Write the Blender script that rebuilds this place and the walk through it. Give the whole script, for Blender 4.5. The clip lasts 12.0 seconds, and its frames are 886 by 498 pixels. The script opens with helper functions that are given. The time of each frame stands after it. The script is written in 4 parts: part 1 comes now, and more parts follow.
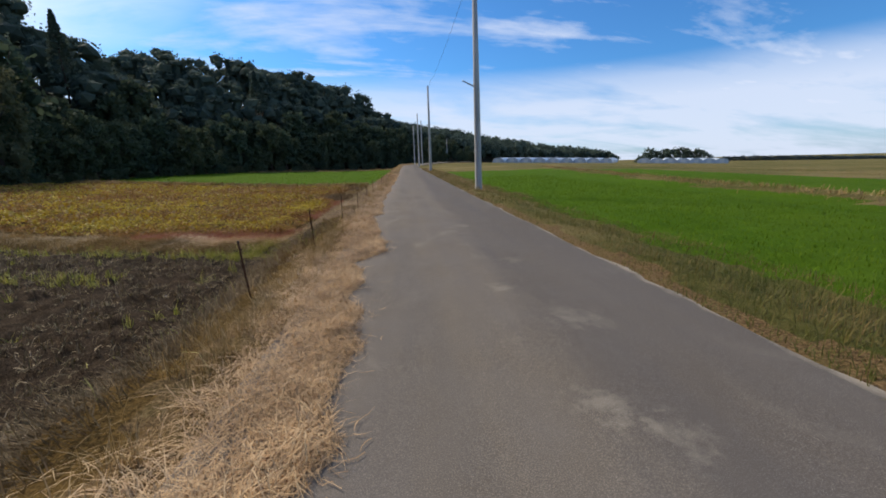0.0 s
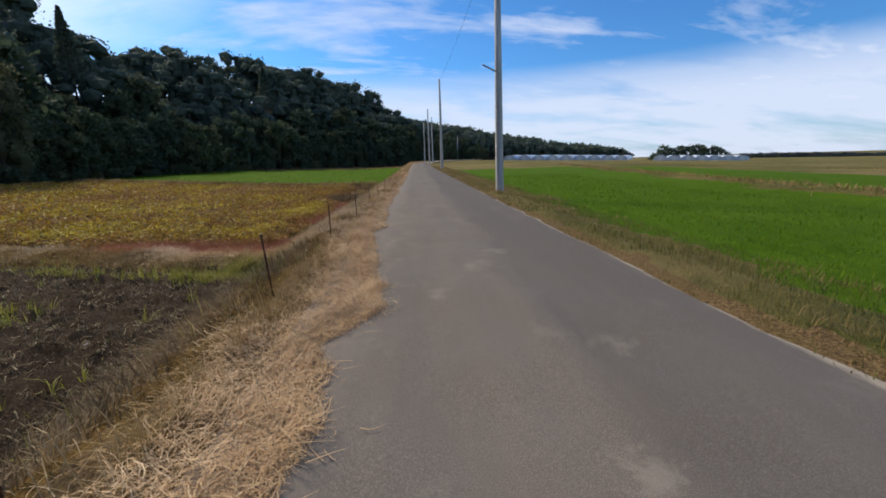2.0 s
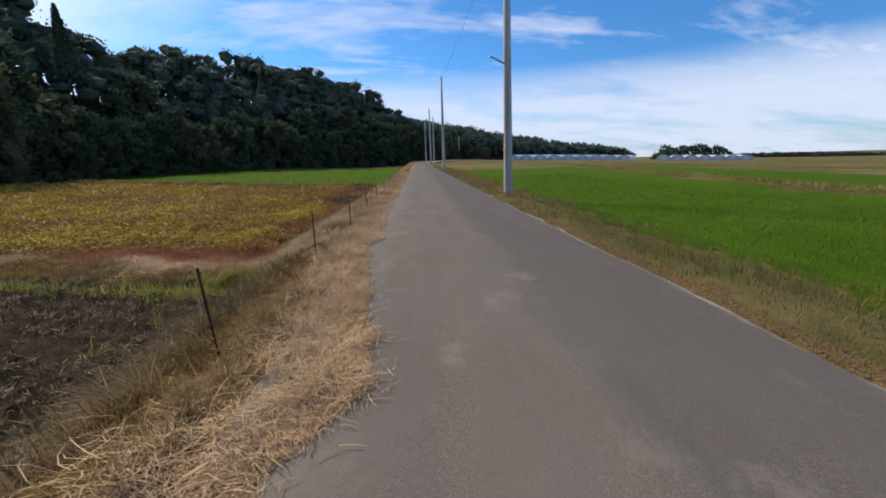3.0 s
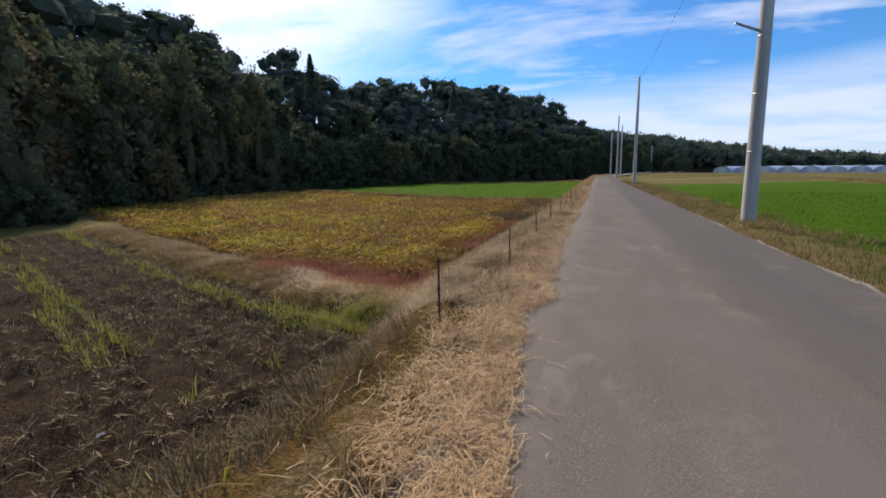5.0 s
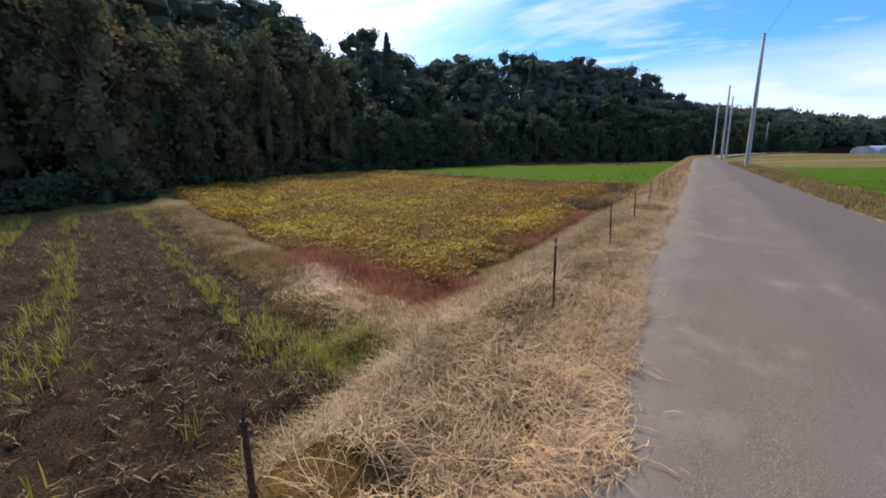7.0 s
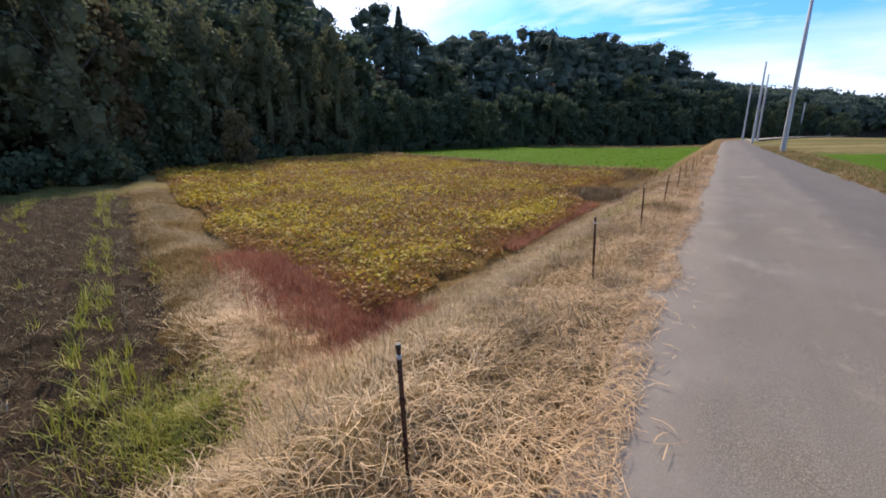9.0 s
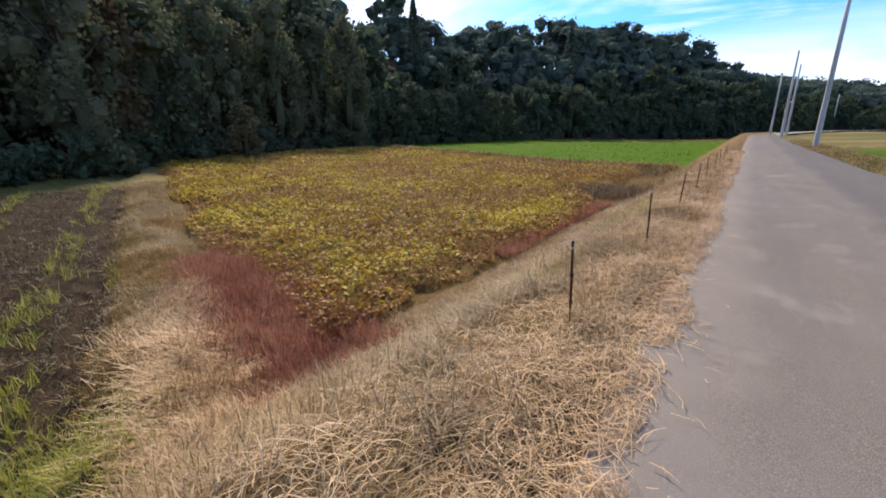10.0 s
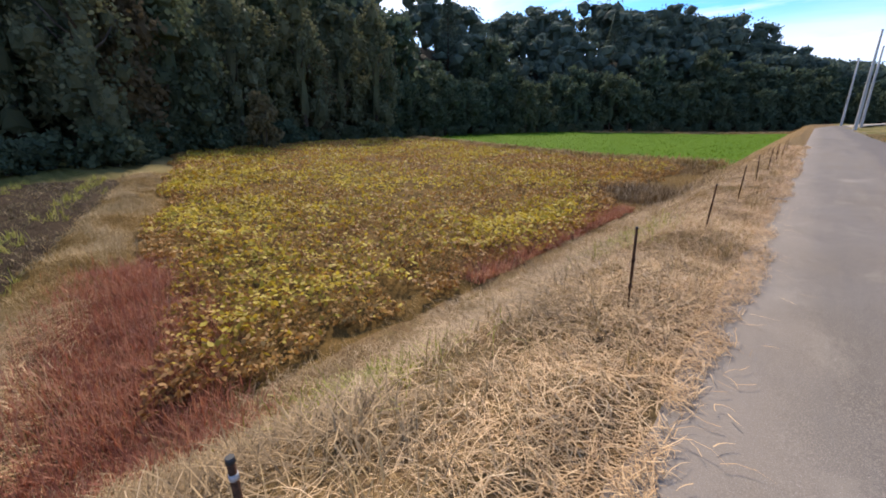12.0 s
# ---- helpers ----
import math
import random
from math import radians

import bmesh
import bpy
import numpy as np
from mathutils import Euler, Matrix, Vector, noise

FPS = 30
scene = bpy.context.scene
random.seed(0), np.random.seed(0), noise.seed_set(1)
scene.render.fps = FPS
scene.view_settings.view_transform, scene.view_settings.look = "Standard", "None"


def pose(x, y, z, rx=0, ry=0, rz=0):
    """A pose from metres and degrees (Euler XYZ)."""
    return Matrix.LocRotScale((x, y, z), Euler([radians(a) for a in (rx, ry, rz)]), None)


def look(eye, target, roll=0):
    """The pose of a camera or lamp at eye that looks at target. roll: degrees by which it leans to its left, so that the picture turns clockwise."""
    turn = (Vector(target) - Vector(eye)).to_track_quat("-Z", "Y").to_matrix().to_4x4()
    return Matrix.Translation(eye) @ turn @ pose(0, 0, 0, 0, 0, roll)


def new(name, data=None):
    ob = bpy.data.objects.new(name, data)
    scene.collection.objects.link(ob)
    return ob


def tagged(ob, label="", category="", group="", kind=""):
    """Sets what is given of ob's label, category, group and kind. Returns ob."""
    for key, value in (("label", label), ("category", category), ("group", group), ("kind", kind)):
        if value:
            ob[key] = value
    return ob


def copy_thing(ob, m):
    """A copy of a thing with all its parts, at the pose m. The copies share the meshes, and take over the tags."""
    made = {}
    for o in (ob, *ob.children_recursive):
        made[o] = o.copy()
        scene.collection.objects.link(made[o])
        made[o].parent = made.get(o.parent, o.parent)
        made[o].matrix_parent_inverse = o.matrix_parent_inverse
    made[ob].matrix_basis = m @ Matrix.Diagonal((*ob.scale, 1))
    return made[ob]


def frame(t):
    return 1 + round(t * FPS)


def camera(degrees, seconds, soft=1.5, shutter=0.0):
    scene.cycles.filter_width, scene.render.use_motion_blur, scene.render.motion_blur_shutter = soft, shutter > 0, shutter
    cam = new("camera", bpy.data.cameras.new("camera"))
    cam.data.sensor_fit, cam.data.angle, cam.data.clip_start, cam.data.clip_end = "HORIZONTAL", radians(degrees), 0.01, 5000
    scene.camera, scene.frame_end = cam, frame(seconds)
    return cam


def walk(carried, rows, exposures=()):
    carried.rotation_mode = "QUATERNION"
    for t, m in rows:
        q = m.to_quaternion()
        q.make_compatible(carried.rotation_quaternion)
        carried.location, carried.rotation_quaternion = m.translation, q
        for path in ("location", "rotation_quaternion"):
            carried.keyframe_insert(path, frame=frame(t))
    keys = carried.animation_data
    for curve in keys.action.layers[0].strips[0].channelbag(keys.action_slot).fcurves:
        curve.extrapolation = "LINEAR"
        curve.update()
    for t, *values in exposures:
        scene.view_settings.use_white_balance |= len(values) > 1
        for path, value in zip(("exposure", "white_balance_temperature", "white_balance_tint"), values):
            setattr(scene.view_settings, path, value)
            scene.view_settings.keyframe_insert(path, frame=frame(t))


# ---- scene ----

# ---------------------------------------------------------------- camera and walk
cam = camera(97.0, 12.0, soft=1.8)
# seconds, x, y, z, yaw to the left, pitch, lean to the right
ROWS = [
    (0.0, -0.459, -0.147, 1.379, -4.63, -12.37, 1.84),
    (0.5, -0.505, 0.529, 1.378, -4.30, -12.25, 1.86),
    (1.0, -0.504, 1.196, 1.380, -4.02, -12.33, 1.89),
    (1.5, -0.486, 1.860, 1.385, -3.23, -12.56, 1.92),
    (2.0, -0.474, 2.525, 1.390, -3.17, -12.65, 1.94),
    (2.5, -0.480, 3.193, 1.396, -3.23, -12.59, 1.95),
    (2.7, -0.488, 3.462, 1.398, -3.17, -12.74, 1.96),
    (4.3, -0.671, 5.643, 1.412, 7.92, -10.09, 1.92),
    (4.5, -0.704, 5.919, 1.413, 12.40, -9.38, 1.91),
    (5.0, -0.789, 6.611, 1.416, 21.85, -9.98, 1.87),
    (5.5, -0.874, 7.302, 1.419, 27.13, -10.64, 1.82),
    (6.0, -0.953, 7.993, 1.422, 30.30, -11.21, 1.75),
    (6.5, -1.022, 8.680, 1.425, 31.97, -11.94, 1.67),
    (7.0, -1.078, 9.361, 1.428, 32.72, -12.40, 1.58),
    (7.2, -1.097, 9.632, 1.429, 33.17, -12.57, 1.54),
    (8.8, -1.192, 11.751, 1.444, 35.04, -14.71, 1.21),
    (9.0, -1.200, 12.010, 1.446, 35.11, -14.88, 1.17),
    (9.5, -1.220, 12.654, 1.451, 35.68, -15.18, 1.06),
    (10.0, -1.242, 13.296, 1.456, 37.37, -15.80, 0.96),
    (10.5, -1.268, 13.939, 1.458, 40.11, -16.35, 0.88),
    (11.0, -1.292, 14.590, 1.458, 41.83, -16.86, 0.81),
    (11.5, -1.308, 15.257, 1.454, 42.47, -16.64, 0.76),
    (12.0, -1.298, 15.949, 1.443, 42.65, -16.94, 0.73),
]


def stand(x, y, z, yaw, pitch, lean):
    a, b = radians(yaw), radians(pitch)
    way = Vector((-math.sin(a) * math.cos(b), math.cos(a) * math.cos(b), math.sin(b)))
    return look(Vector((x, y, z)), Vector((x, y, z)) + way, -lean)


walk(cam, [(r[0], stand(*r[1:])) for r in ROWS], [(0.0, 0.30, 6450, 9), (2.7, 0.30, 6450, 10), (4.5, 0.34, 6500, 10), (5.5, 0.52, 6500, 12), (7.2, 0.70, 6350, 14), (9.0, 0.93, 6280, 15), (10.5, 1.03, 6350, 15), (12.0, 1.09, 6350, 15)])

# ---------------------------------------------------------------- world and sun
SUN_AZ, SUN_EL = radians(-49.0), radians(38.0)
world = bpy.data.worlds.new("world")
scene.world = world
world.use_nodes = True


class Nodes:
    """A short hand for node trees."""

    def __init__(self, tree):
        self.tree = tree
        tree.nodes.clear()

    def add(self, kind, **values):
        n = self.tree.nodes.new(kind)
        for key, value in values.items():
            if key == "op":
                n.operation = value
            elif key == "blend":
                n.blend_type = value
            elif key == "mode":
                n.data_type = value
        return n

    def put(self, socket, value):
        if isinstance(value, bpy.types.NodeSocket):
            self.tree.links.new(value, socket)
        else:
            socket.default_value = value

    def math(self, op, a, b=0.0, c=0.0, clamp=False):
        n = self.add("ShaderNodeMath", op=op)
        n.use_clamp = clamp
        for i, v in enumerate((a, b, c)):
            self.put(n.inputs[i], v)
        return n.outputs[0]

    def noise(self, vector, scale, detail=4.0, rough=0.55, distort=0.0):
        n = self.add("ShaderNodeTexNoise")
        self.put(n.inputs["Vector"], vector)
        self.put(n.inputs["Scale"], scale)
        self.put(n.inputs["Detail"], detail)
        self.put(n.inputs["Roughness"], rough)
        self.put(n.inputs["Distortion"], distort)
        return n.outputs["Fac"]

    def ramp(self, fac, *stops):
        n = self.add("ShaderNodeValToRGB")
        self.put(n.inputs[0], fac)
        els = n.color_ramp.elements
        while len(els) < len(stops):
            els.new(0.5)
        for e, (p, c) in zip(els, stops):
            e.position = p
            e.color = (c, c, c, 1) if isinstance(c, (int, float)) else (*c, 1)
        return n.outputs[0]

    def mix(self, fac, a, b, blend="MIX"):
        n = self.add("ShaderNodeMix", mode="RGBA")
        n.blend_type = blend
        self.put(n.inputs[0], fac)
        self.put(n.inputs[6], a if isinstance(a, bpy.types.NodeSocket) else (*a, 1))
        self.put(n.inputs[7], b if isinstance(b, bpy.types.NodeSocket) else (*b, 1))
        return n.outputs[2]

    def scaled(self, vector, x, y, z):
        n = self.add("ShaderNodeVectorMath", op="MULTIPLY")
        self.put(n.inputs[0], vector)
        n.inputs[1].default_value = (x, y, z)
        return n.outputs[0]


def build_sky():
    k = Nodes(world.node_tree)
    sky = k.add("ShaderNodeTexSky")
    sky.sky_type = "NISHITA"
    sky.sun_disc = False
    sky.sun_elevation, sky.sun_rotation = SUN_EL, SUN_AZ
    sky.air_density, sky.dust_density, sky.ozone_density = 1.0, 0.6, 3.0
    at = k.add("ShaderNodeTexCoord").outputs["Generated"]
    sep = k.add("ShaderNodeSeparateXYZ")
    k.put(sep.inputs[0], at)
    up = k.math("MAXIMUM", sep.outputs[2], 0.0)
    lift = k.math("ADD", up, 0.16)
    flat = k.add("ShaderNodeCombineXYZ")
    k.put(flat.inputs[0], k.math("DIVIDE", sep.outputs[0], lift))
    k.put(flat.inputs[1], k.math("DIVIDE", sep.outputs[1], lift))
    streak = k.add("ShaderNodeVectorRotate")
    streak.rotation_type = "Z_AXIS"
    k.put(streak.inputs["Vector"], flat.outputs[0])
    streak.inputs["Angle"].default_value = radians(-12)
    thin = k.noise(k.scaled(streak.outputs[0], 0.42, 1.25, 1), 1.15, 7.0, 0.58, 0.5)
    puff = k.noise(k.scaled(streak.outputs[0], 0.8, 1.3, 1), 2.6, 6.0, 0.6, 0.3)
    both = k.math("ADD", k.math("MULTIPLY", thin, 0.72), k.math("MULTIPLY", puff, 0.28))
    cloud = k.ramp(both, (0.49, 0.0), (0.55, 0.4), (0.64, 1.0))
    low = k.ramp(up, (0.0, 0.97), (0.12, 0.92), (0.165, 0.60), (0.205, 0.0))
    wisp = k.math("MULTIPLY", low, k.ramp(both, (0.36, 0.50), (0.52, 1.0)))
    fac = k.math("MAXIMUM", cloud, wisp)
    dot = k.add("ShaderNodeVectorMath", op="DOT_PRODUCT")
    k.put(dot.inputs[0], at)
    dot.inputs[1].default_value = (math.sin(SUN_AZ) * math.cos(SUN_EL), math.cos(SUN_AZ) * math.cos(SUN_EL), math.sin(SUN_EL))
    glare = k.math("MULTIPLY", k.ramp(dot.outputs["Value"], (0.86, 0.0), (0.965, 1.0)), k.ramp(both, (0.37, 0.25), (0.52, 1.0)))
    fac = k.math("MAXIMUM", fac, glare)
    hue = k.mix(1.0, sky.outputs[0], (0.42, 0.86, 1.28), "MULTIPLY")
    tone = k.mix(k.math("MULTIPLY", fac, 0.93), hue, (6.6, 7.2, 8.7))
    tone = k.mix(k.math("MULTIPLY", glare, 0.8), tone, (10.5, 11.0, 11.8))
    bg = k.add("ShaderNodeBackground")
    k.put(bg.inputs[0], tone)
    bg.inputs[1].default_value = 0.092
    out = k.add("ShaderNodeOutputWorld")
    k.put(out.inputs[0], bg.outputs[0])


build_sky()
sun = new("sun", bpy.data.lights.new("sun", "SUN"))
sun.data.energy, sun.data.angle, sun.data.color = 3.4, radians(9.0), (1.0, 0.88, 0.72)
to_sun = Vector((math.sin(SUN_AZ) * math.cos(SUN_EL), math.cos(SUN_AZ) * math.cos(SUN_EL), math.sin(SUN_EL)))
sun.matrix_world = look(to_sun * 60, (0, 0, 0))

# ---------------------------------------------------------------- materials


def material(name):
    m = bpy.data.materials.new(name)
    m.use_nodes = True
    return m, Nodes(m.node_tree)


def finish(k, colour, rough=0.8, bump=None, strength=0.3, distance=0.02, through_light=0.0, spec=0.3, metal=0.0):
    p = k.add("ShaderNodeBsdfPrincipled")
    k.put(p.inputs["Base Color"], colour if isinstance(colour, bpy.types.NodeSocket) else (*colour, 1))
    k.put(p.inputs["Roughness"], rough)
    k.put(p.inputs["Specular IOR Level"], spec)
    k.put(p.inputs["Metallic"], metal)
    if bump is not None:
        b = k.add("ShaderNodeBump")
        b.inputs["Strength"].default_value, b.inputs["Distance"].default_value = strength, distance
        k.put(b.inputs["Height"], bump)
        k.put(p.inputs["Normal"], b.outputs[0])
    out = k.add("ShaderNodeOutputMaterial")
    if through_light:
        t = k.add("ShaderNodeBsdfTranslucent")
        k.put(t.inputs[0], colour if isinstance(colour, bpy.types.NodeSocket) else (*colour, 1))
        mix = k.add("ShaderNodeMixShader")
        mix.inputs[0].default_value = through_light
        k.put(mix.inputs[1], p.outputs[0])
        k.put(mix.inputs[2], t.outputs[0])
        k.put(out.inputs[0], mix.outputs[0])
    else:
        k.put(out.inputs[0], p.outputs[0])


def position(k):
    return k.add("ShaderNodeNewGeometry").outputs["Position"]


def island(k):
    return k.add("ShaderNodeNewGeometry").outputs["Random Per Island"]


def leafy(name, *stops, through_light=0.3, rough=0.7, patch=0.0, patch_scale=0.6):
    """Leaves, blades and straws: every piece takes its own colour from the ramp."""
    m, k = material(name)
    fac = island(k)
    if patch:
        fac = k.math("ADD", k.math("MULTIPLY", fac, 1 - patch), k.math("MULTIPLY", k.ramp(k.noise(position(k), patch_scale, 3.0), (0.32, 0.0), (0.68, 1.0)), patch))
    finish(k, k.ramp(fac, *stops), rough, through_light=through_light, spec=0.25)
    return m


def build_asphalt():
    m, k = material("worn_asphalt")
    at = position(k)
    grit = k.noise(at, 150.0, 2.0, 0.7)
    blotch = k.noise(at, 0.9, 5.0, 0.6)
    tracks = k.noise(k.scaled(at, 1.6, 0.12, 1), 1.0, 4.0, 0.6)
    colour = k.ramp(grit, (0.30, (0.088, 0.072, 0.053)), (0.55, (0.160, 0.131, 0.097)), (0.72, (0.36, 0.295, 0.225)))
    colour = k.mix(k.ramp(blotch, (0.35, 0.0), (0.75, 0.5)), colour, (0.185, 0.165, 0.145))
    colour = k.mix(k.ramp(tracks, (0.40, 0.0), (0.70, 0.45)), colour, (0.100, 0.092, 0.088))
    dust = k.noise(k.scaled(at, 1.0, 0.7, 1), 1.5, 5.0, 0.6, 0.4)
    colour = k.mix(k.ramp(dust, (0.58, 0.0), (0.73, 0.45)), colour, (0.31, 0.268, 0.205))
    sep = k.add("ShaderNodeSeparateXYZ")
    k.put(sep.inputs[0], at)
    near_verge = k.math("ADD", sep.outputs[0], k.math("MULTIPLY", k.noise(at, 1.3, 4.0), 0.9))
    verge = k.ramp(k.math("MULTIPLY", k.math("ADD", near_verge, 1.0), 0.5), (0.0, 0.42), (0.28, 0.0))
    colour = k.mix(verge, colour, (0.29, 0.24, 0.185))
    cold = k.noise(k.scaled(at, 0.7, 0.2, 1), 0.8, 4.0, 0.55)
    colour = k.mix(k.ramp(cold, (0.40, 0.0), (0.70, 0.25)), colour, (0.19, 0.165, 0.145))
    seam = k.math("ADD", sep.outputs[0], k.math("MULTIPLY", k.noise(k.scaled(at, 1.0, 0.35, 1), 1.1, 5.0, 0.65), 1.3))
    colour = k.mix(k.ramp(k.math("MULTIPLY", seam, 0.4), (0.42, 0.0), (0.56, 0.38)), colour, (0.070, 0.063, 0.062))
    ragged = k.noise(at, 5.5, 6.0, 0.68)
    for x, y, r, power in ((0.6, 1.75, 0.22, 0.42), (0.85, 1.45, 0.20, 0.26), (0.9, 2.95, 0.26, 0.22), (0.5, 3.95, 0.18, 0.34), (0.95, 5.2, 0.20, 0.26), (0.68, 8.3, 0.24, 0.30), (0.3, 11.7, 0.24, 0.22)):
        gap = k.add("ShaderNodeVectorMath", op="DISTANCE")
        k.put(gap.inputs[0], at)
        gap.inputs[1].default_value = (x, y, 0.0)
        worn = k.math("ADD", k.math("DIVIDE", gap.outputs["Value"], r), k.math("MULTIPLY", k.math("SUBTRACT", ragged, 0.48), 5.0))
        colour = k.mix(k.ramp(worn, (0.10, power), (1.0, 0.0)), colour, (0.34, 0.295, 0.225))
    rim = k.math("ADD", sep.outputs[0], k.math("MULTIPLY", k.math("SUBTRACT", k.noise(k.scaled(at, 3.0, 1.0, 1), 1.6, 5.0, 0.65), 0.5), 0.30))
    colour = k.mix(k.ramp(k.math("SUBTRACT", rim, 1.6), (0.565, 0.0), (0.645, 0.80)), colour, (0.37, 0.315, 0.24))
    pit = k.noise(at, 320.0, 1.0, 0.5)
    colour = k.mix(k.ramp(pit, (0.66, 0.0), (0.72, 0.6)), colour, (0.42, 0.39, 0.35))
    finish(k, colour, 0.9, grit, 0.35, 0.004, spec=0.12)
    return m


def build_ground():
    m, k = material("fields_and_verges")
    at = position(k)
    za = k.add("ShaderNodeVertexColor")
    za.layer_name = "zone"
    zone = k.add("ShaderNodeSeparateColor")
    k.put(zone.inputs[0], za.outputs[0])
    fine = k.noise(at, 38.0, 4.0, 0.7)
    mid = k.noise(at, 3.2, 5.0, 0.6)
    wide = k.noise(at, 0.35, 4.0, 0.6)
    rows = k.noise(k.scaled(at, 9.0, 0.25, 1), 1.0, 3.0)
    straw = k.ramp(fine, (0.30, (0.050, 0.032, 0.016)), (0.52, (0.205, 0.130, 0.060)), (0.74, (0.40, 0.27, 0.135)))
    straw = k.mix(k.ramp(mid, (0.45, 0.0), (0.75, 0.6)), straw, (0.13, 0.105, 0.035))
    mud = k.ramp(fine, (0.32, (0.015, 0.010, 0.007)), (0.52, (0.056, 0.038, 0.023)), (0.70, (0.155, 0.112, 0.068)))
    mud = k.mix(k.ramp(mid, (0.48, 0.0), (0.66, 0.8)), mud, (0.020, 0.014, 0.008))
    lawn = k.ramp(k.math("ADD", k.math("MULTIPLY", fine, 0.5), k.math("MULTIPLY", rows, 0.5)), (0.32, (0.042, 0.088, 0.004)), (0.68, (0.085, 0.165, 0.006)))
    lawn = k.mix(k.ramp(wide, (0.35, 0.0), (0.70, 0.5)), lawn, (0.098, 0.160, 0.010))
    litter = k.ramp(fine, (0.30, (0.055, 0.034, 0.011)), (0.70, (0.22, 0.135, 0.042)))
    wild = k.ramp(k.math("ADD", k.math("MULTIPLY", mid, 0.6), k.math("MULTIPLY", fine, 0.4)), (0.35, (0.055, 0.068, 0.014)), (0.55, (0.13, 0.115, 0.035)), (0.72, (0.23, 0.17, 0.075)))
    wild = k.mix(k.ramp(k.noise(k.scaled(at, 0.35, 1.0, 1), 0.10, 4.0, 0.6), (0.45, 0.0), (0.60, 0.75)), wild, (0.27, 0.20, 0.085))
    edge = k.math("MULTIPLY", k.math("SUBTRACT", mid, 0.5), 0.9)

    def soft(channel):
        return k.ramp(k.math("ADD", channel, edge), (0.38, 0.0), (0.62, 1.0))

    colour = k.mix(soft(zone.outputs[0]), straw, mud)
    colour = k.mix(soft(zone.outputs[1]), colour, lawn)
    colour = k.mix(soft(zone.outputs[2]), colour, litter)
    colour = k.mix(soft(za.outputs[1]), colour, wild)
    finish(k, colour, 0.95, k.math("ADD", fine, mid), 0.8, 0.06, spec=0.04)
    return m


def build_concrete():
    m, k = material("weathered_concrete")
    at = position(k)
    fac = k.math("ADD", k.math("MULTIPLY", k.noise(k.scaled(at, 6, 6, 0.4), 1.0, 5.0), 0.6), k.math("MULTIPLY", k.noise(at, 45.0, 3.0), 0.4))
    colour = k.ramp(fac, (0.32, (0.28, 0.275, 0.265)), (0.70, (0.54, 0.53, 0.51)))
    finish(k, colour, 0.85, fac, 0.2, 0.004)
    return m


def build_bark():
    m, k = material("tree_bark")
    at = position(k)
    fac = k.noise(k.scaled(at, 9, 9, 1.2), 1.0, 5.0)
    finish(k, k.ramp(fac, (0.3, (0.035, 0.026, 0.019)), (0.7, (0.12, 0.098, 0.078))), 0.95, fac, 0.6, 0.03, spec=0.1)
    return m


def plain(name, low, high, scale=30.0, rough=0.6, metal=0.0, spec=0.3):
    m, k = material(name)
    fac = k.noise(position(k), scale, 4.0)
    finish(k, k.ramp(fac, (0.3, low), (0.7, high)), rough, fac, 0.15, 0.003, spec=spec, metal=metal)
    return m


def crown_material(name, low, high, light):
    m, k = material(name)
    fac = k.math("ADD", k.math("MULTIPLY", island(k), 0.30), k.math("MULTIPLY", k.noise(position(k), 0.22, 4.0), 0.70))
    info = k.add("ShaderNodeObjectInfo").outputs["Random"]
    colour = k.ramp(fac, (0.25, low), (0.55, high), (0.85, light))
    colour = k.mix(k.math("MULTIPLY", info, 0.35), colour, (0.085, 0.080, 0.030))
    finish(k, colour, 0.85, through_light=0.30, spec=0.08)
    return m


ASPHALT = build_asphalt()
GROUND = build_ground()
CONCRETE = build_concrete()
BARK = build_bark()
RUST = plain("rusty_steel", (0.030, 0.015, 0.009), (0.115, 0.055, 0.030), 60.0, 0.9, 0.0, 0.1)
STEEL = plain("galvanised_steel", (0.28, 0.29, 0.30), (0.45, 0.46, 0.47), 25.0, 0.5, 0.8)
WIRE = plain("black_cable", (0.02, 0.02, 0.02), (0.04, 0.04, 0.04), 20.0, 0.6)
TAPE = plain("pale_tape", (0.32, 0.30, 0.28), (0.48, 0.46, 0.43), 40.0, 0.7)
WHITE = plain("white_paint", (0.62, 0.62, 0.60), (0.80, 0.80, 0.78), 15.0, 0.6)
VINYL = plain("greenhouse_vinyl", (0.46, 0.49, 0.53), (0.62, 0.66, 0.70), 0.8, 0.35, 0.0, 0.5)
STRAW = leafy("cut_straw", (0.0, (0.14, 0.084, 0.042)), (0.30, (0.44, 0.274, 0.130)), (0.75, (0.64, 0.430, 0.218)), (1.0, (0.77, 0.57, 0.33)), through_light=0.12, rough=0.6, patch=0.35)
DRY = leafy("dry_grass", (0.0, (0.115, 0.085, 0.024)), (0.4, (0.29, 0.190, 0.070)), (1.0, (0.55, 0.385, 0.185)), through_light=0.2, patch=0.55)
WILD = leafy("verge_grass", (0.0, (0.075, 0.100, 0.016)), (0.45, (0.135, 0.132, 0.030)), (0.75, (0.21, 0.155, 0.050)), (1.0, (0.33, 0.215, 0.090)), through_light=0.35, patch=0.6)
OLIVE = leafy("olive_grass", (0.0, (0.080, 0.060, 0.022)), (0.5, (0.140, 0.090, 0.035)), (0.85, (0.235, 0.148, 0.062)), (1.0, (0.36, 0.235, 0.115)), through_light=0.35, patch=0.5)
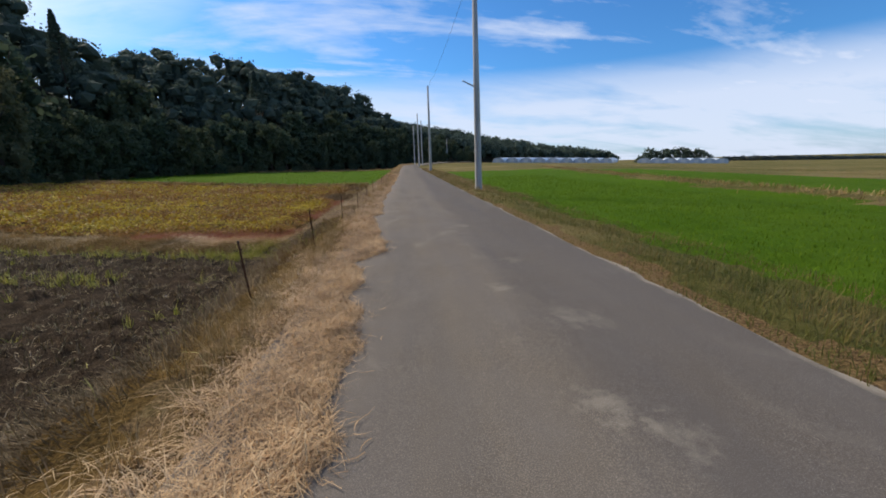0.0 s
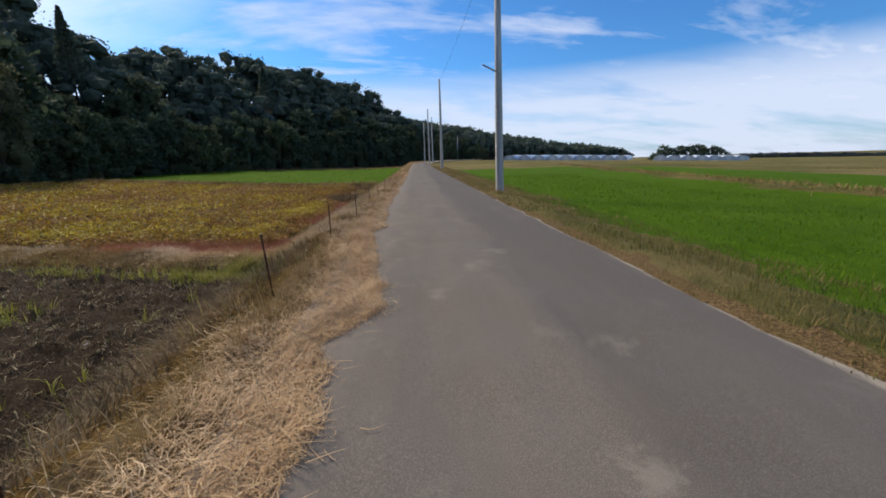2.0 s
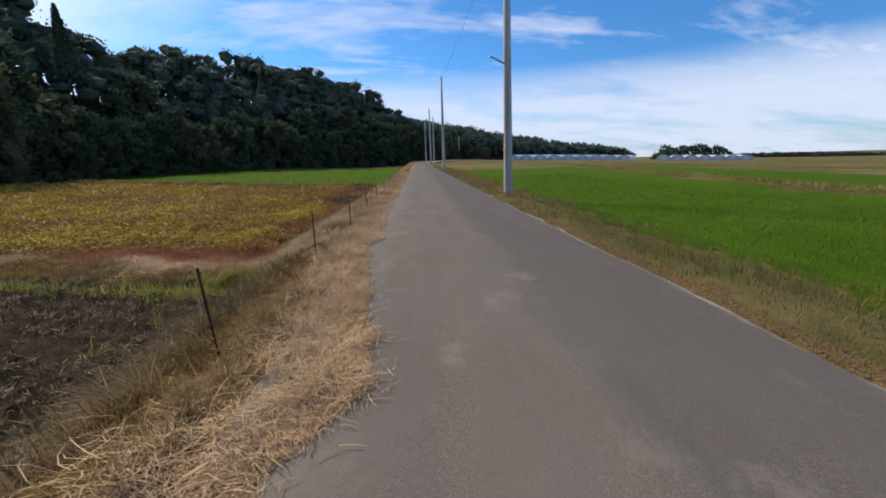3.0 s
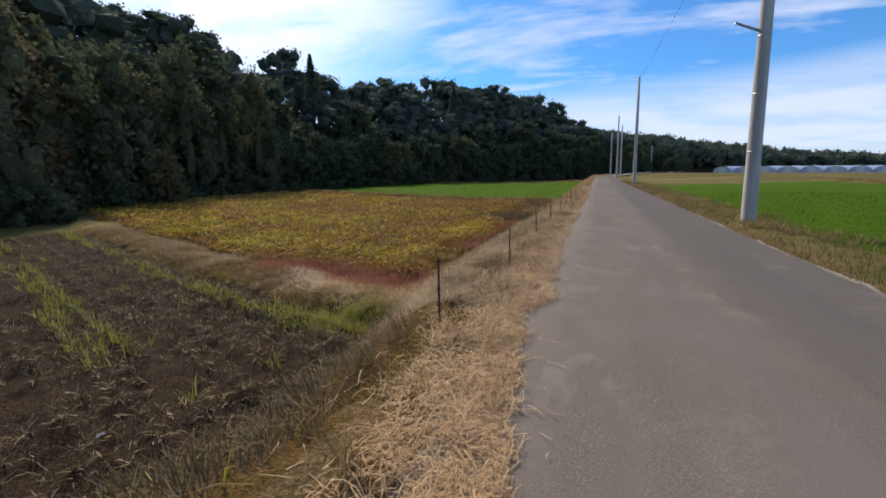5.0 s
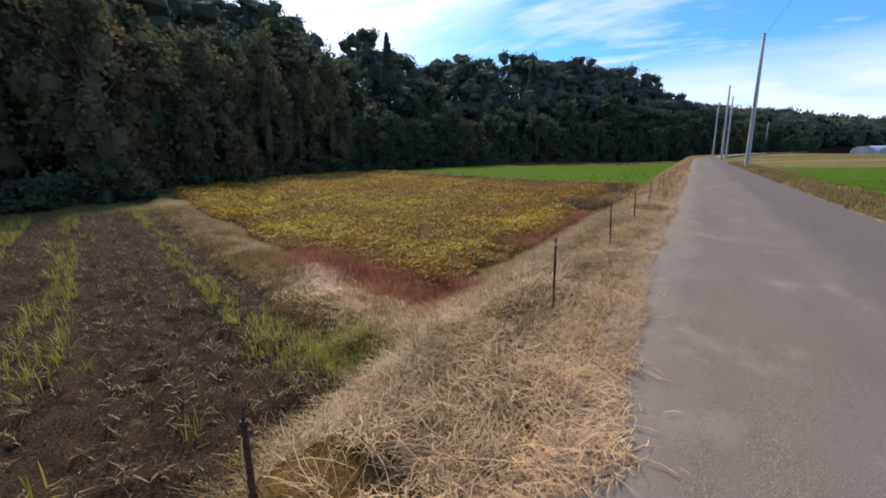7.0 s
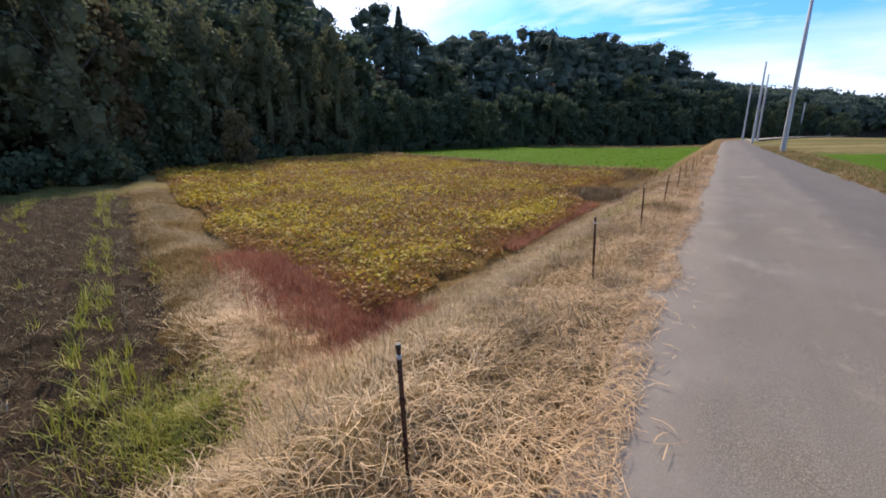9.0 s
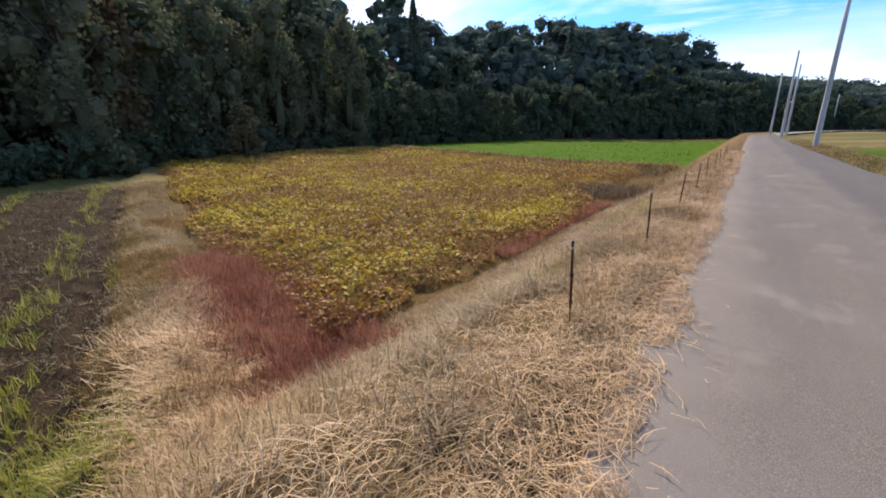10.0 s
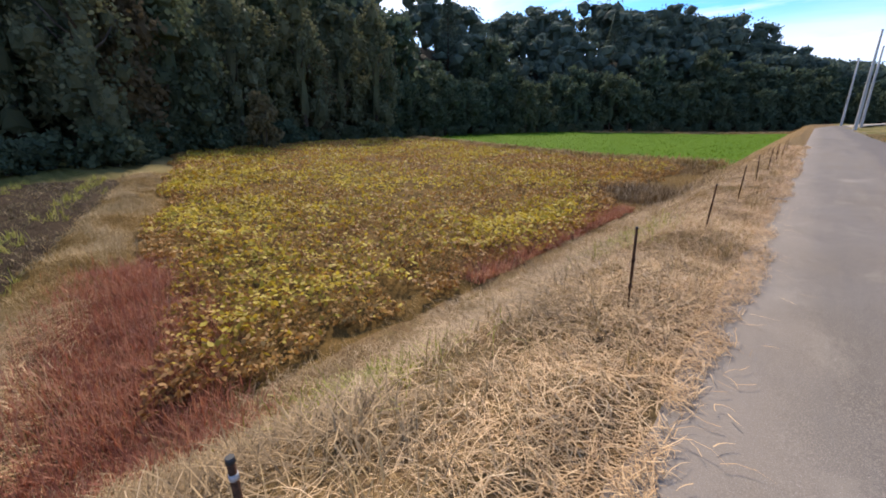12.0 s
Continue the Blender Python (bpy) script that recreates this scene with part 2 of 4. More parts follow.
MATTED = leafy("matted_grass", (0.0, (0.080, 0.050, 0.022)), (0.6, (0.20, 0.130, 0.060)), (1.0, (0.40, 0.27, 0.13)), through_light=0.1, patch=0.3)
MOWN = leafy("mown_grass", (0.0, (0.080, 0.053, 0.023)), (0.40, (0.235, 0.155, 0.074)), (0.78, (0.46, 0.320, 0.168)), (1.0, (0.66, 0.49, 0.30)), through_light=0.12, patch=0.45, patch_scale=1.4)
RICE = leafy("young_rice", (0.0, (0.080, 0.135, 0.006)), (1.0, (0.150, 0.235, 0.011)), rough=0.9, through_light=0.35)
RATOON = leafy("rice_regrowth", (0.0, (0.16, 0.18, 0.018)), (0.6, (0.33, 0.325, 0.048)), (1.0, (0.52, 0.45, 0.16)), through_light=0.3)
STUBBLE = leafy("rice_stubble", (0.0, (0.055, 0.040, 0.018)), (0.45, (0.135, 0.105, 0.040)), (0.8, (0.30, 0.215, 0.11)), (1.0, (0.55, 0.42, 0.25)), through_light=0.1, patch=0.3)
SOY = leafy("soy_leaves", (0.0, (0.19, 0.090, 0.018)), (0.3, (0.31, 0.205, 0.022)), (0.6, (0.45, 0.345, 0.036)), (1.0, (0.66, 0.52, 0.095)), through_light=0.35, patch=0.55, patch_scale=0.55)
SOY_BROWN = leafy("withered_soy_leaves", (0.0, (0.16, 0.065, 0.022)), (0.5, (0.32, 0.17, 0.045)), (1.0, (0.50, 0.31, 0.10)), through_light=0.25, patch=0.4)
RED = leafy("red_weeds", (0.0, (0.17, 0.058, 0.034)), (0.5, (0.34, 0.125, 0.070)), (1.0, (0.52, 0.30, 0.17)), through_light=0.3, patch=0.3)
LEAF_DARK = crown_material("evergreen_leaves", (0.044, 0.066, 0.046), (0.082, 0.114, 0.068), (0.130, 0.158, 0.088))
LEAF_PALE = crown_material("bamboo_leaves", (0.066, 0.078, 0.046), (0.135, 0.145, 0.080), (0.20, 0.195, 0.115))
# Paler and bluer than the near leaves: distance haze put into the colour.
LEAF_FAR = crown_material("far_hazed_leaves", (0.060, 0.088, 0.074), (0.102, 0.138, 0.106), (0.150, 0.190, 0.138))

LEAF_RUSSET = crown_material("russet_leaves", (0.075, 0.060, 0.034), (0.14, 0.105, 0.058), (0.20, 0.155, 0.085))
# Blue-grey leaf colours with the haze of long distance painted in.
LEAF_HAZE = crown_material("haze_tinted_leaves", (0.060, 0.085, 0.105), (0.080, 0.110, 0.130), (0.10, 0.13, 0.15))

# ---------------------------------------------------------------- small helpers
rng = np.random.default_rng(7)
LATTICE = rng.random((257, 257))


def wave(x, y, scale):
    """Smooth value noise in 0..1."""
    x, y = np.asarray(x, float) * scale + 61.3, np.asarray(y, float) * scale + 17.9
    i, j = np.floor(x).astype(int), np.floor(y).astype(int)
    u, v = x - i, y - j
    u, v = u * u * (3 - 2 * u), v * v * (3 - 2 * v)
    i, j = i % 256, j % 256
    return (LATTICE[i, j] * (1 - u) + LATTICE[i + 1, j] * u) * (1 - v) + (LATTICE[i, j + 1] * (1 - u) + LATTICE[i + 1, j + 1] * u) * v


def step(a, b, x):
    t = np.clip((np.asarray(x, float) - a) / (b - a), 0, 1)
    return t * t * (3 - 2 * t)


def mesh_of(name, verts, faces, mat, smooth=False):
    me = bpy.data.meshes.new(name)
    me.from_pydata(verts, [], faces)
    me.materials.append(mat)
    if smooth:
        me.shade_smooth()
    me.update()
    return me


def part(name, bm, mat, parent, label=""):
    me = bpy.data.meshes.new(name)
    bm.to_mesh(me)
    bm.free()
    me.materials.append(mat)
    ob = new(name, me)
    ob.parent = parent
    return tagged(ob, label) if label else ob


def tube(points, radii, sides=10, bm=None):
    """A tapered tube along points, closed at both ends."""
    bm = bm or bmesh.new()
    points = [Vector(p) for p in points]
    rings = []
    for i, (p, r) in enumerate(zip(points, radii)):
        d = (points[min(i + 1, len(points) - 1)] - points[max(i - 1, 0)]).normalized()
        q = d.to_track_quat("Z", "Y")
        rings.append([bm.verts.new(p + q @ Vector((r * math.cos(2 * math.pi * a / sides), r * math.sin(2 * math.pi * a / sides), 0))) for a in range(sides)])
    for a, b in zip(rings, rings[1:]):
        for i in range(sides):
            f = bm.faces.new((a[i], a[(i + 1) % sides], b[(i + 1) % sides], b[i]))
            f.smooth = True
    bm.faces.new(rings[0][::-1])
    bm.faces.new(rings[-1])
    return bm


def box(bm, lo, hi, bevel=0.0):
    m = bmesh.ops.create_cube(bm, size=1.0)
    for v in m["verts"]:
        v.co = Vector([lo[i] + (v.co[i] + 0.5) * (hi[i] - lo[i]) for i in range(3)])
    if bevel:
        bmesh.ops.bevel(bm, geom=list({e for v in m["verts"] for e in v.link_edges}), offset=bevel, segments=1, affect="EDGES")
    return bm


# ---------------------------------------------------------------- the lie of the land
ROAD_L, ROAD_R = -1.66, 2.25
FIELD = -1.45


def bank_y(x):
    """The line of the low bank between the muddy paddy and the soy field."""
    return 14.1 - 0.285 * (x + 4.5)


def soy_end(x):
    return 46.5 - 0.29 * (x + 8.0)


def tan_bank_x(y):
    """A low dry bank that parts the green fields beyond the lane."""
    return 14.9 + 0.13 * (np.asarray(y, float) - 8)


def green_end(x):
    return 122.0 + 0.55 * (x + 6.0)


def rise(y):
    """The whole plain climbs gently ahead."""
    return 0.0135 * 6.0 * np.logaddexp(0, (np.minimum(np.asarray(y, float), 150.0) - 24.0) / 6.0)


def drift(y):
    """How far the lane has wandered from its straight start."""
    return -0.016 * 8.0 * np.logaddexp(0, (np.minimum(np.asarray(y, float), 120.0) - 30.0) / 8.0)


def foot_x(y):
    """Where the roadside embankment meets the low fields."""
    return -4.15 - 1.15 * step(8, 16, y)


def land(x, y):
    """Height of the ground without its fine bumps."""
    x, y = np.asarray(x, float), np.asarray(y, float)
    left = FIELD * (1 - step(0.0, 1.0, (x + 0.35 * (wave(x, y, 0.45) - 0.5) - foot_x(y)) / (-2.3 - foot_x(y))))
    b = y - bank_y(x) + 0.5 * (wave(x, y, 0.6) - 0.5) + 0.22 * (wave(x, y, 1.9) - 0.5)
    low = (1 - step(-5.0, -3.6, x))
    left = left + low * 0.17 * np.exp(-np.abs(b / 0.72) ** 2.6)
    left = left - low * 0.16 * np.exp(-((b + 1.15) / 0.35) ** 2)
    s = y - soy_end(x)
    left = left + low * 0.35 * np.exp(-(s / 0.8) ** 4)
    left = left + np.minimum(0.035 * np.maximum(0, -x - 14), 1.0)
    right = -0.38 * step(2.7, 4.8, x) + 0.22 * np.exp(-((x - tan_bank_x(y)) / 0.5) ** 4) * (y < 70)
    right = right - 0.034 * np.clip(x - 20, 0, 118) - 0.02 * np.clip(x - 138, 0, 1000)
    z = np.where(x < 0.4, left, right)
    return z + rise(y)


def ground_z(x, y):
    x, y = np.asarray(x, float), np.asarray(y, float)
    z = land(x, y)
    u = x - drift(y)
    on_road = step(ROAD_L + 0.02, ROAD_L + 0.2, u) * (1 - step(ROAD_R - 0.14, ROAD_R - 0.02, u))
    flush = step(ROAD_L - 0.6, ROAD_L, u) * (1 - step(ROAD_R, ROAD_R + 0.4, u))
    rough = 0.10 * (wave(x, y, 2.1) - 0.5) + 0.06 * (wave(x, y, 5.7) - 0.5)
    mud = (x < foot_x(y) + 0.2) & (y < bank_y(x) - 0.7)
    clod = wave(x, y, 5.1)
    rough = rough + np.where(mud, 0.10 * (wave(x, y, 3.3) - 0.5) + 0.22 * (clod - 0.5) * clod + 0.07 * (wave(x, y, 9.3) - 0.5) + 0.03 * np.sin((y + 0.285 * x) * 10.1), 0)
    verge = (x > -3.2) & (x < ROAD_L - 0.1)
    rough = rough + np.where(verge, 0.16 * (wave(x, y, 1.7) - 0.5) + 0.07 * (wave(x, y, 4.1) - 0.5), 0)
    return z + rough * (1 - 0.8 * flush) * (1 - on_road) - 0.05 * on_road - 0.012 * flush


def spread(near, end, dense, grow=1.09):
    """Grid lines: even within near, then ever wider out to end."""
    a = list(np.arange(near[0], near[1] + 1e-6, dense))
    s = dense
    while a[-1] < end[1]:
        s *= grow
        a.append(a[-1] + s)
    s = dense
    lo = [a[0]]
    while lo[-1] > end[0]:
        s *= grow
        lo.append(lo[-1] - s)
    return np.array(lo[:0:-1] + a)


def build_ground_sheet():
    xs, ys = spread((-13, 3), (-2600, 2600), 0.14), spread((0.0, 26), (-1500, 3200), 0.17)
    X, Y = np.meshgrid(xs, ys, indexing="ij")
    Z = ground_z(X, Y)
    nx, ny = X.shape
    idx = np.arange(nx * ny).reshape(nx, ny)
    faces = np.stack([idx[:-1, :-1], idx[1:, :-1], idx[1:, 1:], idx[:-1, 1:]], -1).reshape(-1, 4)
    verts = np.stack([X, Y, Z], -1).reshape(-1, 3)
    me = mesh_of("ground", verts, faces, GROUND, True)
    b = Y - bank_y(X) + 0.5 * (wave(X, Y, 0.6) - 0.5)
    mud = ((X < foot_x(Y) + 0.25 + 0.5 * (wave(X, Y, 0.8) - 0.5)) & (b < -0.55) & (X > -29)).astype(float)
    lawn = (((X > 4.4 + 0.9 * (wave(X, Y, 0.6) - 0.5) + 0.5 * (wave(X, Y, 2.3) - 0.5)) & (Y < 58) & (X < 34) & (np.abs(X - tan_bank_x(Y)) > 0.7)) | ((X < -5.2) & (Y > soy_end(X) + 1.0) & (Y < green_end(X)))).astype(float)
    litter = (((X < -5.5) & (b > 1.1) & (Y < soy_end(X) - 0.8)) | ((X < -2.15 + 0.5 * (wave(X, Y, 1.3) - 0.5)) & (X > foot_x(Y)) & (Y < 10 + 4 * (wave(X, Y, 0.5) - 0.5))) | ((X < -6.8) & (np.abs(b) < 1.0))).astype(float)
    wild = ((X > 2.50 + drift(Y) + 0.2 * (wave(X, Y, 1.2) - 0.5)) & (lawn < 0.5)).astype(float)
    wild = np.maximum(wild, ((X < -29) & (Y < soy_end(X))).astype(float))
    layer = me.color_attributes.new("zone", "FLOAT_COLOR", "POINT")
    layer.data.foreach_set("color", np.stack([mud, lawn, litter, wild], -1).reshape(-1).astype(np.float32))
    ob = new("ground", me)
    return tagged(ob, "farmland with bare paddies, green fields and straw-covered verges", "ground", kind="structure")


def build_road():
    """The lane, with a slight camber and a ragged edge, bending away at its far end."""
    ys = np.concatenate([np.arange(-30, 40, 0.25), np.arange(40, 171, 1.0)])
    verts, faces = [], []
    cols = 15
    for y in ys:
        bend = 0.0 if y < 92 else (y - 92) ** 2 * 0.004
        l = ROAD_L + 0.05 * (wave(3.0, y, 1.9) - 0.5) + bend
        r = ROAD_R + 0.10 * (wave(9.0, y, 2.3) - 0.5) + 0.05 * (wave(29.0, y, 6.0) - 0.5) + bend
        bend += float(drift(y))
        sink = float(rise(y))
        for c in range(cols):
            u = c / (cols - 1)
            x = l + (r - l) * u
            verts.append((x, y, 0.010 - 0.026 * (2 * u - 1) ** 2 + 0.012 * (wave(x, y, 0.8) - 0.5) + sink))
        verts.append((r + 0.02, y, -0.16 + sink))
        verts.append((l - 0.02, y, -0.16 + sink))
    n = cols + 2
    for i in range(len(ys) - 1):
        a, b = i * n, (i + 1) * n
        for c in range(cols - 1):
            faces.append((a + c, a + c + 1, b + c + 1, b + c))
        faces.append((a + cols - 1, a + cols, b + cols, b + cols - 1))
        faces.append((a + cols + 1, a, b, b + cols + 1))
    ob = new("road", mesh_of("road", verts, faces, ASPHALT))
    return tagged(ob, "narrow farm lane of worn grey asphalt", "road", kind="structure")


build_ground_sheet()
build_road()

# ---------------------------------------------------------------- grass, straw and crops


def blades(name, at, length, width, turn, lean, bend, mat, label, category):
    """Thin two-piece blades: foot, knee and tip. One object."""
    n = len(at)
    d = np.stack([np.cos(turn), np.sin(turn), np.zeros(n)], -1)
    side = np.stack([-np.sin(turn), np.cos(turn), np.zeros(n)], -1) * (width / 2)[:, None]
    up = np.array([0, 0, 1.0])
    one = d * np.sin(lean)[:, None] + up * np.cos(lean)[:, None]
    l2 = lean + bend
    two = d * np.sin(l2)[:, None] + up * np.cos(l2)[:, None]
    knee = at + one * (length * 0.55)[:, None]
    tip = knee + two * (length * 0.45)[:, None]
    verts = np.stack([at - side, at + side, knee + side * 0.85, knee - side * 0.85, tip + side * 0.2, tip - side * 0.2], 1).reshape(-1, 3)
    k = np.arange(n)[:, None] * 6
    faces = np.concatenate([k + np.array([[0, 1, 2, 3]]), k + np.array([[3, 2, 4, 5]])], 0)
    ob = new(name, mesh_of(name, verts, faces, mat))
    return tagged(ob, label, category, kind="stuff")


def leaves(name, at, size, mat, label, category, tilt=0.9):
    """Small folded leaves, four corners each, tipped at random. One object."""
    me = leaf_mesh(name, at, size, mat, tilt)
    return tagged(new(name, me), label, category, kind="stuff")


def leaf_arrays(at, size, tilt, gen):
    n = len(at)
    a = gen.uniform(0, 2 * np.pi, n)
    t = gen.normal(0, tilt, n)
    fwd = np.stack([np.cos(a) * np.cos(t), np.sin(a) * np.cos(t), np.sin(t)], -1)
    r = gen.normal(0, tilt, n)
    side0 = np.stack([-np.sin(a), np.cos(a), np.zeros(n)], -1)
    upv = np.cross(fwd, side0)
    side = side0 * np.cos(r)[:, None] + upv * np.sin(r)[:, None]
    s = np.asarray(size)[:, None]
    verts = np.stack([at - fwd * s * 0.5, at + side * s * 0.36 - fwd * s * 0.08, at + fwd * s * 0.55, at - side * s * 0.36 - fwd * s * 0.08], 1).reshape(-1, 3)
    faces = np.arange(n)[:, None] * 4 + np.array([[0, 1, 2, 3]])
    return verts, faces


def leaf_mesh(name, at, size, mat, tilt=0.9):
    verts, faces = leaf_arrays(at, size, tilt, rng)
    return mesh_of(name, verts, faces, mat)


def scatter(n, x0, x1, y0, y1, bias=1.0):
    """Random places, thinning out with distance along y."""
    x = rng.uniform(x0, x1, n)
    y = y0 + (y1 - y0) * rng.random(n) ** bias
    return x, y


def arcs(name, at, length, width, turn, tilt, arch, curl, mat, label, category):
    """Cut stalks that lie in shallow arcs: three short ribbons each. One object."""
    n = len(at)
    side = np.stack([-np.sin(turn), np.cos(turn), np.zeros(n)], -1)
    ring = []
    for i, s in enumerate((0.0, 0.34, 0.68, 1.0)):
        a = turn + curl * (s - 0.5)
        d = np.stack([np.cos(a), np.sin(a), tilt], -1)
        p = at + d * (length * s)[:, None] + np.array([0, 0, 1.0]) * (4 * arch * s * (1 - s))[:, None]
        w = side * (width * (0.5, 0.48, 0.38, 0.14)[i])[:, None]
        ring += [p - w, p + w]
    verts = np.stack(ring, 1).reshape(-1, 3)
    k = np.arange(n)[:, None] * 8
    faces = np.concatenate([k + np.array([[j, j + 1, j + 3, j + 2]]) for j in (0, 2, 4)], 0)
    return tagged(new(name, mesh_of(name, verts, faces, mat)), label, category, kind="stuff")


def straw_reach(y):
    """How far the cut straw spreads over the asphalt."""
    return -0.98 - 0.20 * step(7, 10, y) - 0.30 * step(10.5, 14, y) + (1 - 0.7 * step(10, 13, y)) * (0.50 * (wave(5.0, y, 0.95) - 0.5) + 0.34 * (wave(15.0, y, 2.6) - 0.5)) + 0.10 * (wave(25.0, y, 7.0) - 0.5)


def lay_straw():
    n = 76000
    y = 0.2 + 46 * rng.random(n) ** 1.6
    reach = straw_reach(y)
    x = reach - np.abs(rng.normal(0, 1, n)) * (0.36 + 0.26 * step(9, 13, y))
    inner = -2.12 - 0.25 * step(4, 8, y) - 0.85 * step(10, 13.5, y)
    bare = 0.20 + 0.42 * step(-1.50, -2.25, x) * (1 - step(9, 13, y))
    keep = (x > inner + 0.45 * (wave(x, y, 1.1) - 0.5)) & (0.55 * wave(x, y, 1.5) + 0.45 * wave(x, y, 4.3) > bare)
    x, y, reach = x[keep], y[keep], reach[keep]
    n = len(x)
    pile = 0.20 * step(0.0, 0.7, reach - x) * wave(x, y, 1.3) * (0.4 + wave(x, y, 3.7))
    z = np.where(x > ROAD_L, rise(y) - 0.012, ground_z(x, y)) + 0.006 + rng.random(n) ** 1.3 * (0.010 + pile)
    turn = 5.0 * wave(x, y, 1.1) + rng.normal(0, 1.15, n) + np.pi * (rng.random(n) < 0.5)
    length = rng.uniform(0.05, 0.26, n) * (0.6 + 0.6 * rng.random(n)) * (1 + 0.004 * y)
    over = x + np.cos(turn) * length > reach + 0.05
    turn = np.where(over & (rng.random(n) < 0.975), np.pi - turn, turn)
    arcs("straw_litter", np.stack([x, y, z], -1), length, rng.uniform(0.0020, 0.0054, n) * (1 + 0.02 * y - 0.22 * step(9, 13, y)),
         turn, rng.normal(0.02, 0.13, n), np.abs(rng.normal(0, 0.022, n)), rng.normal(0, 0.55, n), STRAW, "pale cut straw lying along the lane's edge", "straw")
    c = 330
    cy = 0.6 + 27 * rng.random(c) ** 1.15
    cx = straw_reach(cy) - 0.12 - np.minimum(np.abs(rng.normal(0, 0.5, c)), 0.55 + 0.6 * step(9, 12, cy)) - 0.5 * step(11, 14, cy) * rng.random(c)
    per = (rng.integers(18, 52, c) * (1 - 0.72 * step(10, 13, cy))).astype(int)
    lie = np.repeat(rng.uniform(0, 6.28, c), per)
    x, y = np.repeat(cx, per), np.repeat(cy, per)
    n = len(x)
    x, y = x + rng.normal(0, 0.06, n), y + rng.normal(0, 0.06, n)
    z = np.where(x > ROAD_L, rise(y) - 0.01, ground_z(x, y)) + 0.02 + 0.07 * rng.random(n)
    arcs("straw_wisps", np.stack([x, y, z], -1), rng.uniform(0.08, 0.30, n), rng.uniform(0.002, 0.0044, n) * (1 + 0.014 * y),
         lie + rng.normal(0, 0.65, n), rng.normal(0.10, 0.22, n), np.abs(rng.normal(0.02, 0.03, n)), rng.normal(0, 0.6, n), STRAW, "tangled wisps of long bleached straw on the verge", "straw")
    m = 260
    y = 0.4 + 26 * rng.random(m) ** 1.2
    x = straw_reach(y) + 0.02 + np.abs(rng.normal(0, 0.10, m))
    arcs("loose_straw", np.stack([x, y, rise(y) + 0.018], -1), rng.uniform(0.04, 0.20, m), rng.uniform(0.003, 0.006, m),
         rng.uniform(0, 6.28, m), np.zeros(m), np.abs(rng.normal(0, 0.004, m)), rng.normal(0, 0.5, m), STRAW, "single straws blown onto the asphalt", "straw")


def grow_bank_grass():
    """Long dry grass down the embankment and over the cross bank."""
    n = 54000
    x, y = scatter(n, -6.2, -1.7, 0.0, 50, 1.45)
    keep = ((rng.random(n) < 0.16 + 0.50 * step(8, 12, y) - 0.22 * step(12, 15, y)) | ((x > -2.2) & (rng.random(n) < 0.4))) & (x > foot_x(y) - 0.15 - 0.75 * step(13.5, 16, y) + 0.5 * (wave(x, y, 1.4) - 0.5)) & ( 0.6 * wave(x, y, 0.9) + 0.4 * wave(x, y, 3.1) > 0.30)
    x, y = x[keep], y[keep]
    m = 30000
    bx = -4.3 - 24 * rng.random(m) ** 1.25
    by = bank_y(bx) + rng.normal(0.15, 0.50, m)
    c = 9000
    cx, cy = rng.normal(-4.6, 0.9, c), rng.normal(14.4, 0.8, c)
    x, y = np.concatenate([x, bx, cx]), np.concatenate([y, by, cy])
    n = len(x)
    z = ground_z(x, y) - 0.02
    length = rng.uniform(0.10, 0.36, n) * (0.45 + 1.0 * wave(x, y, 0.9))
    turn = 7.0 * wave(x, y, 0.5) + rng.normal(0, 0.8, n)
    blades("dry_grass", np.stack([x, y, z], -1), length, rng.uniform(0.0024, 0.0062, n) * (1 + 0.02 * y + 0.05 * np.maximum(0, -x - 6)),
           turn, np.abs(rng.normal(0.95, 0.40, n)), rng.normal(0.5, 0.35, n), DRY, "withered tan grass on the roadside embankment", "grass")
    n = 21000
    y = 0.2 + 10 * rng.random(n) ** 1.1
    x = foot_x(y) - 0.1 + (-2.15 - foot_x(y)) * rng.random(n) ** 0.9
    blades("olive_grass", np.stack([x, y, ground_z(x, y) - 0.02], -1), rng.uniform(0.10, 0.34, n) * (0.6 + 0.8 * wave(x, y, 1.2)), rng.uniform(0.003, 0.007, n) * (1 + 0.03 * y),
           5.0 * wave(x, y, 0.5) + rng.normal(0, 0.8, n), np.abs(rng.normal(1.05, 0.35, n)), rng.normal(0.4, 0.3, n), OLIVE, "olive-brown grass down the slope to the paddy", "grass")
    n = 3200
    x, y = rng.normal(-5.7, 0.6, n), rng.normal(13.35, 0.40, n)
    x, y = np.concatenate([x, rng.normal(-3.9, 0.5, 900), rng.normal(-3.3, 0.35, 900), rng.normal(-3.6, 0.6, 900)]), np.concatenate([y, rng.normal(17.6, 0.35, 900), rng.normal(22.5, 0.6, 900), rng.normal(7.5, 1.6, 900)])
    n = len(x)
    blades("green_weeds", np.stack([x, y, ground_z(x, y) - 0.02], -1), rng.uniform(0.10, 0.32, n), rng.uniform(0.006, 0.012, n),
           rng.uniform(0, 6.28, n), np.abs(rng.normal(0.5, 0.3, n)), rng.normal(0.4, 0.3, n), RATOON, "green weeds among the dry grass by the ditch", "weeds")


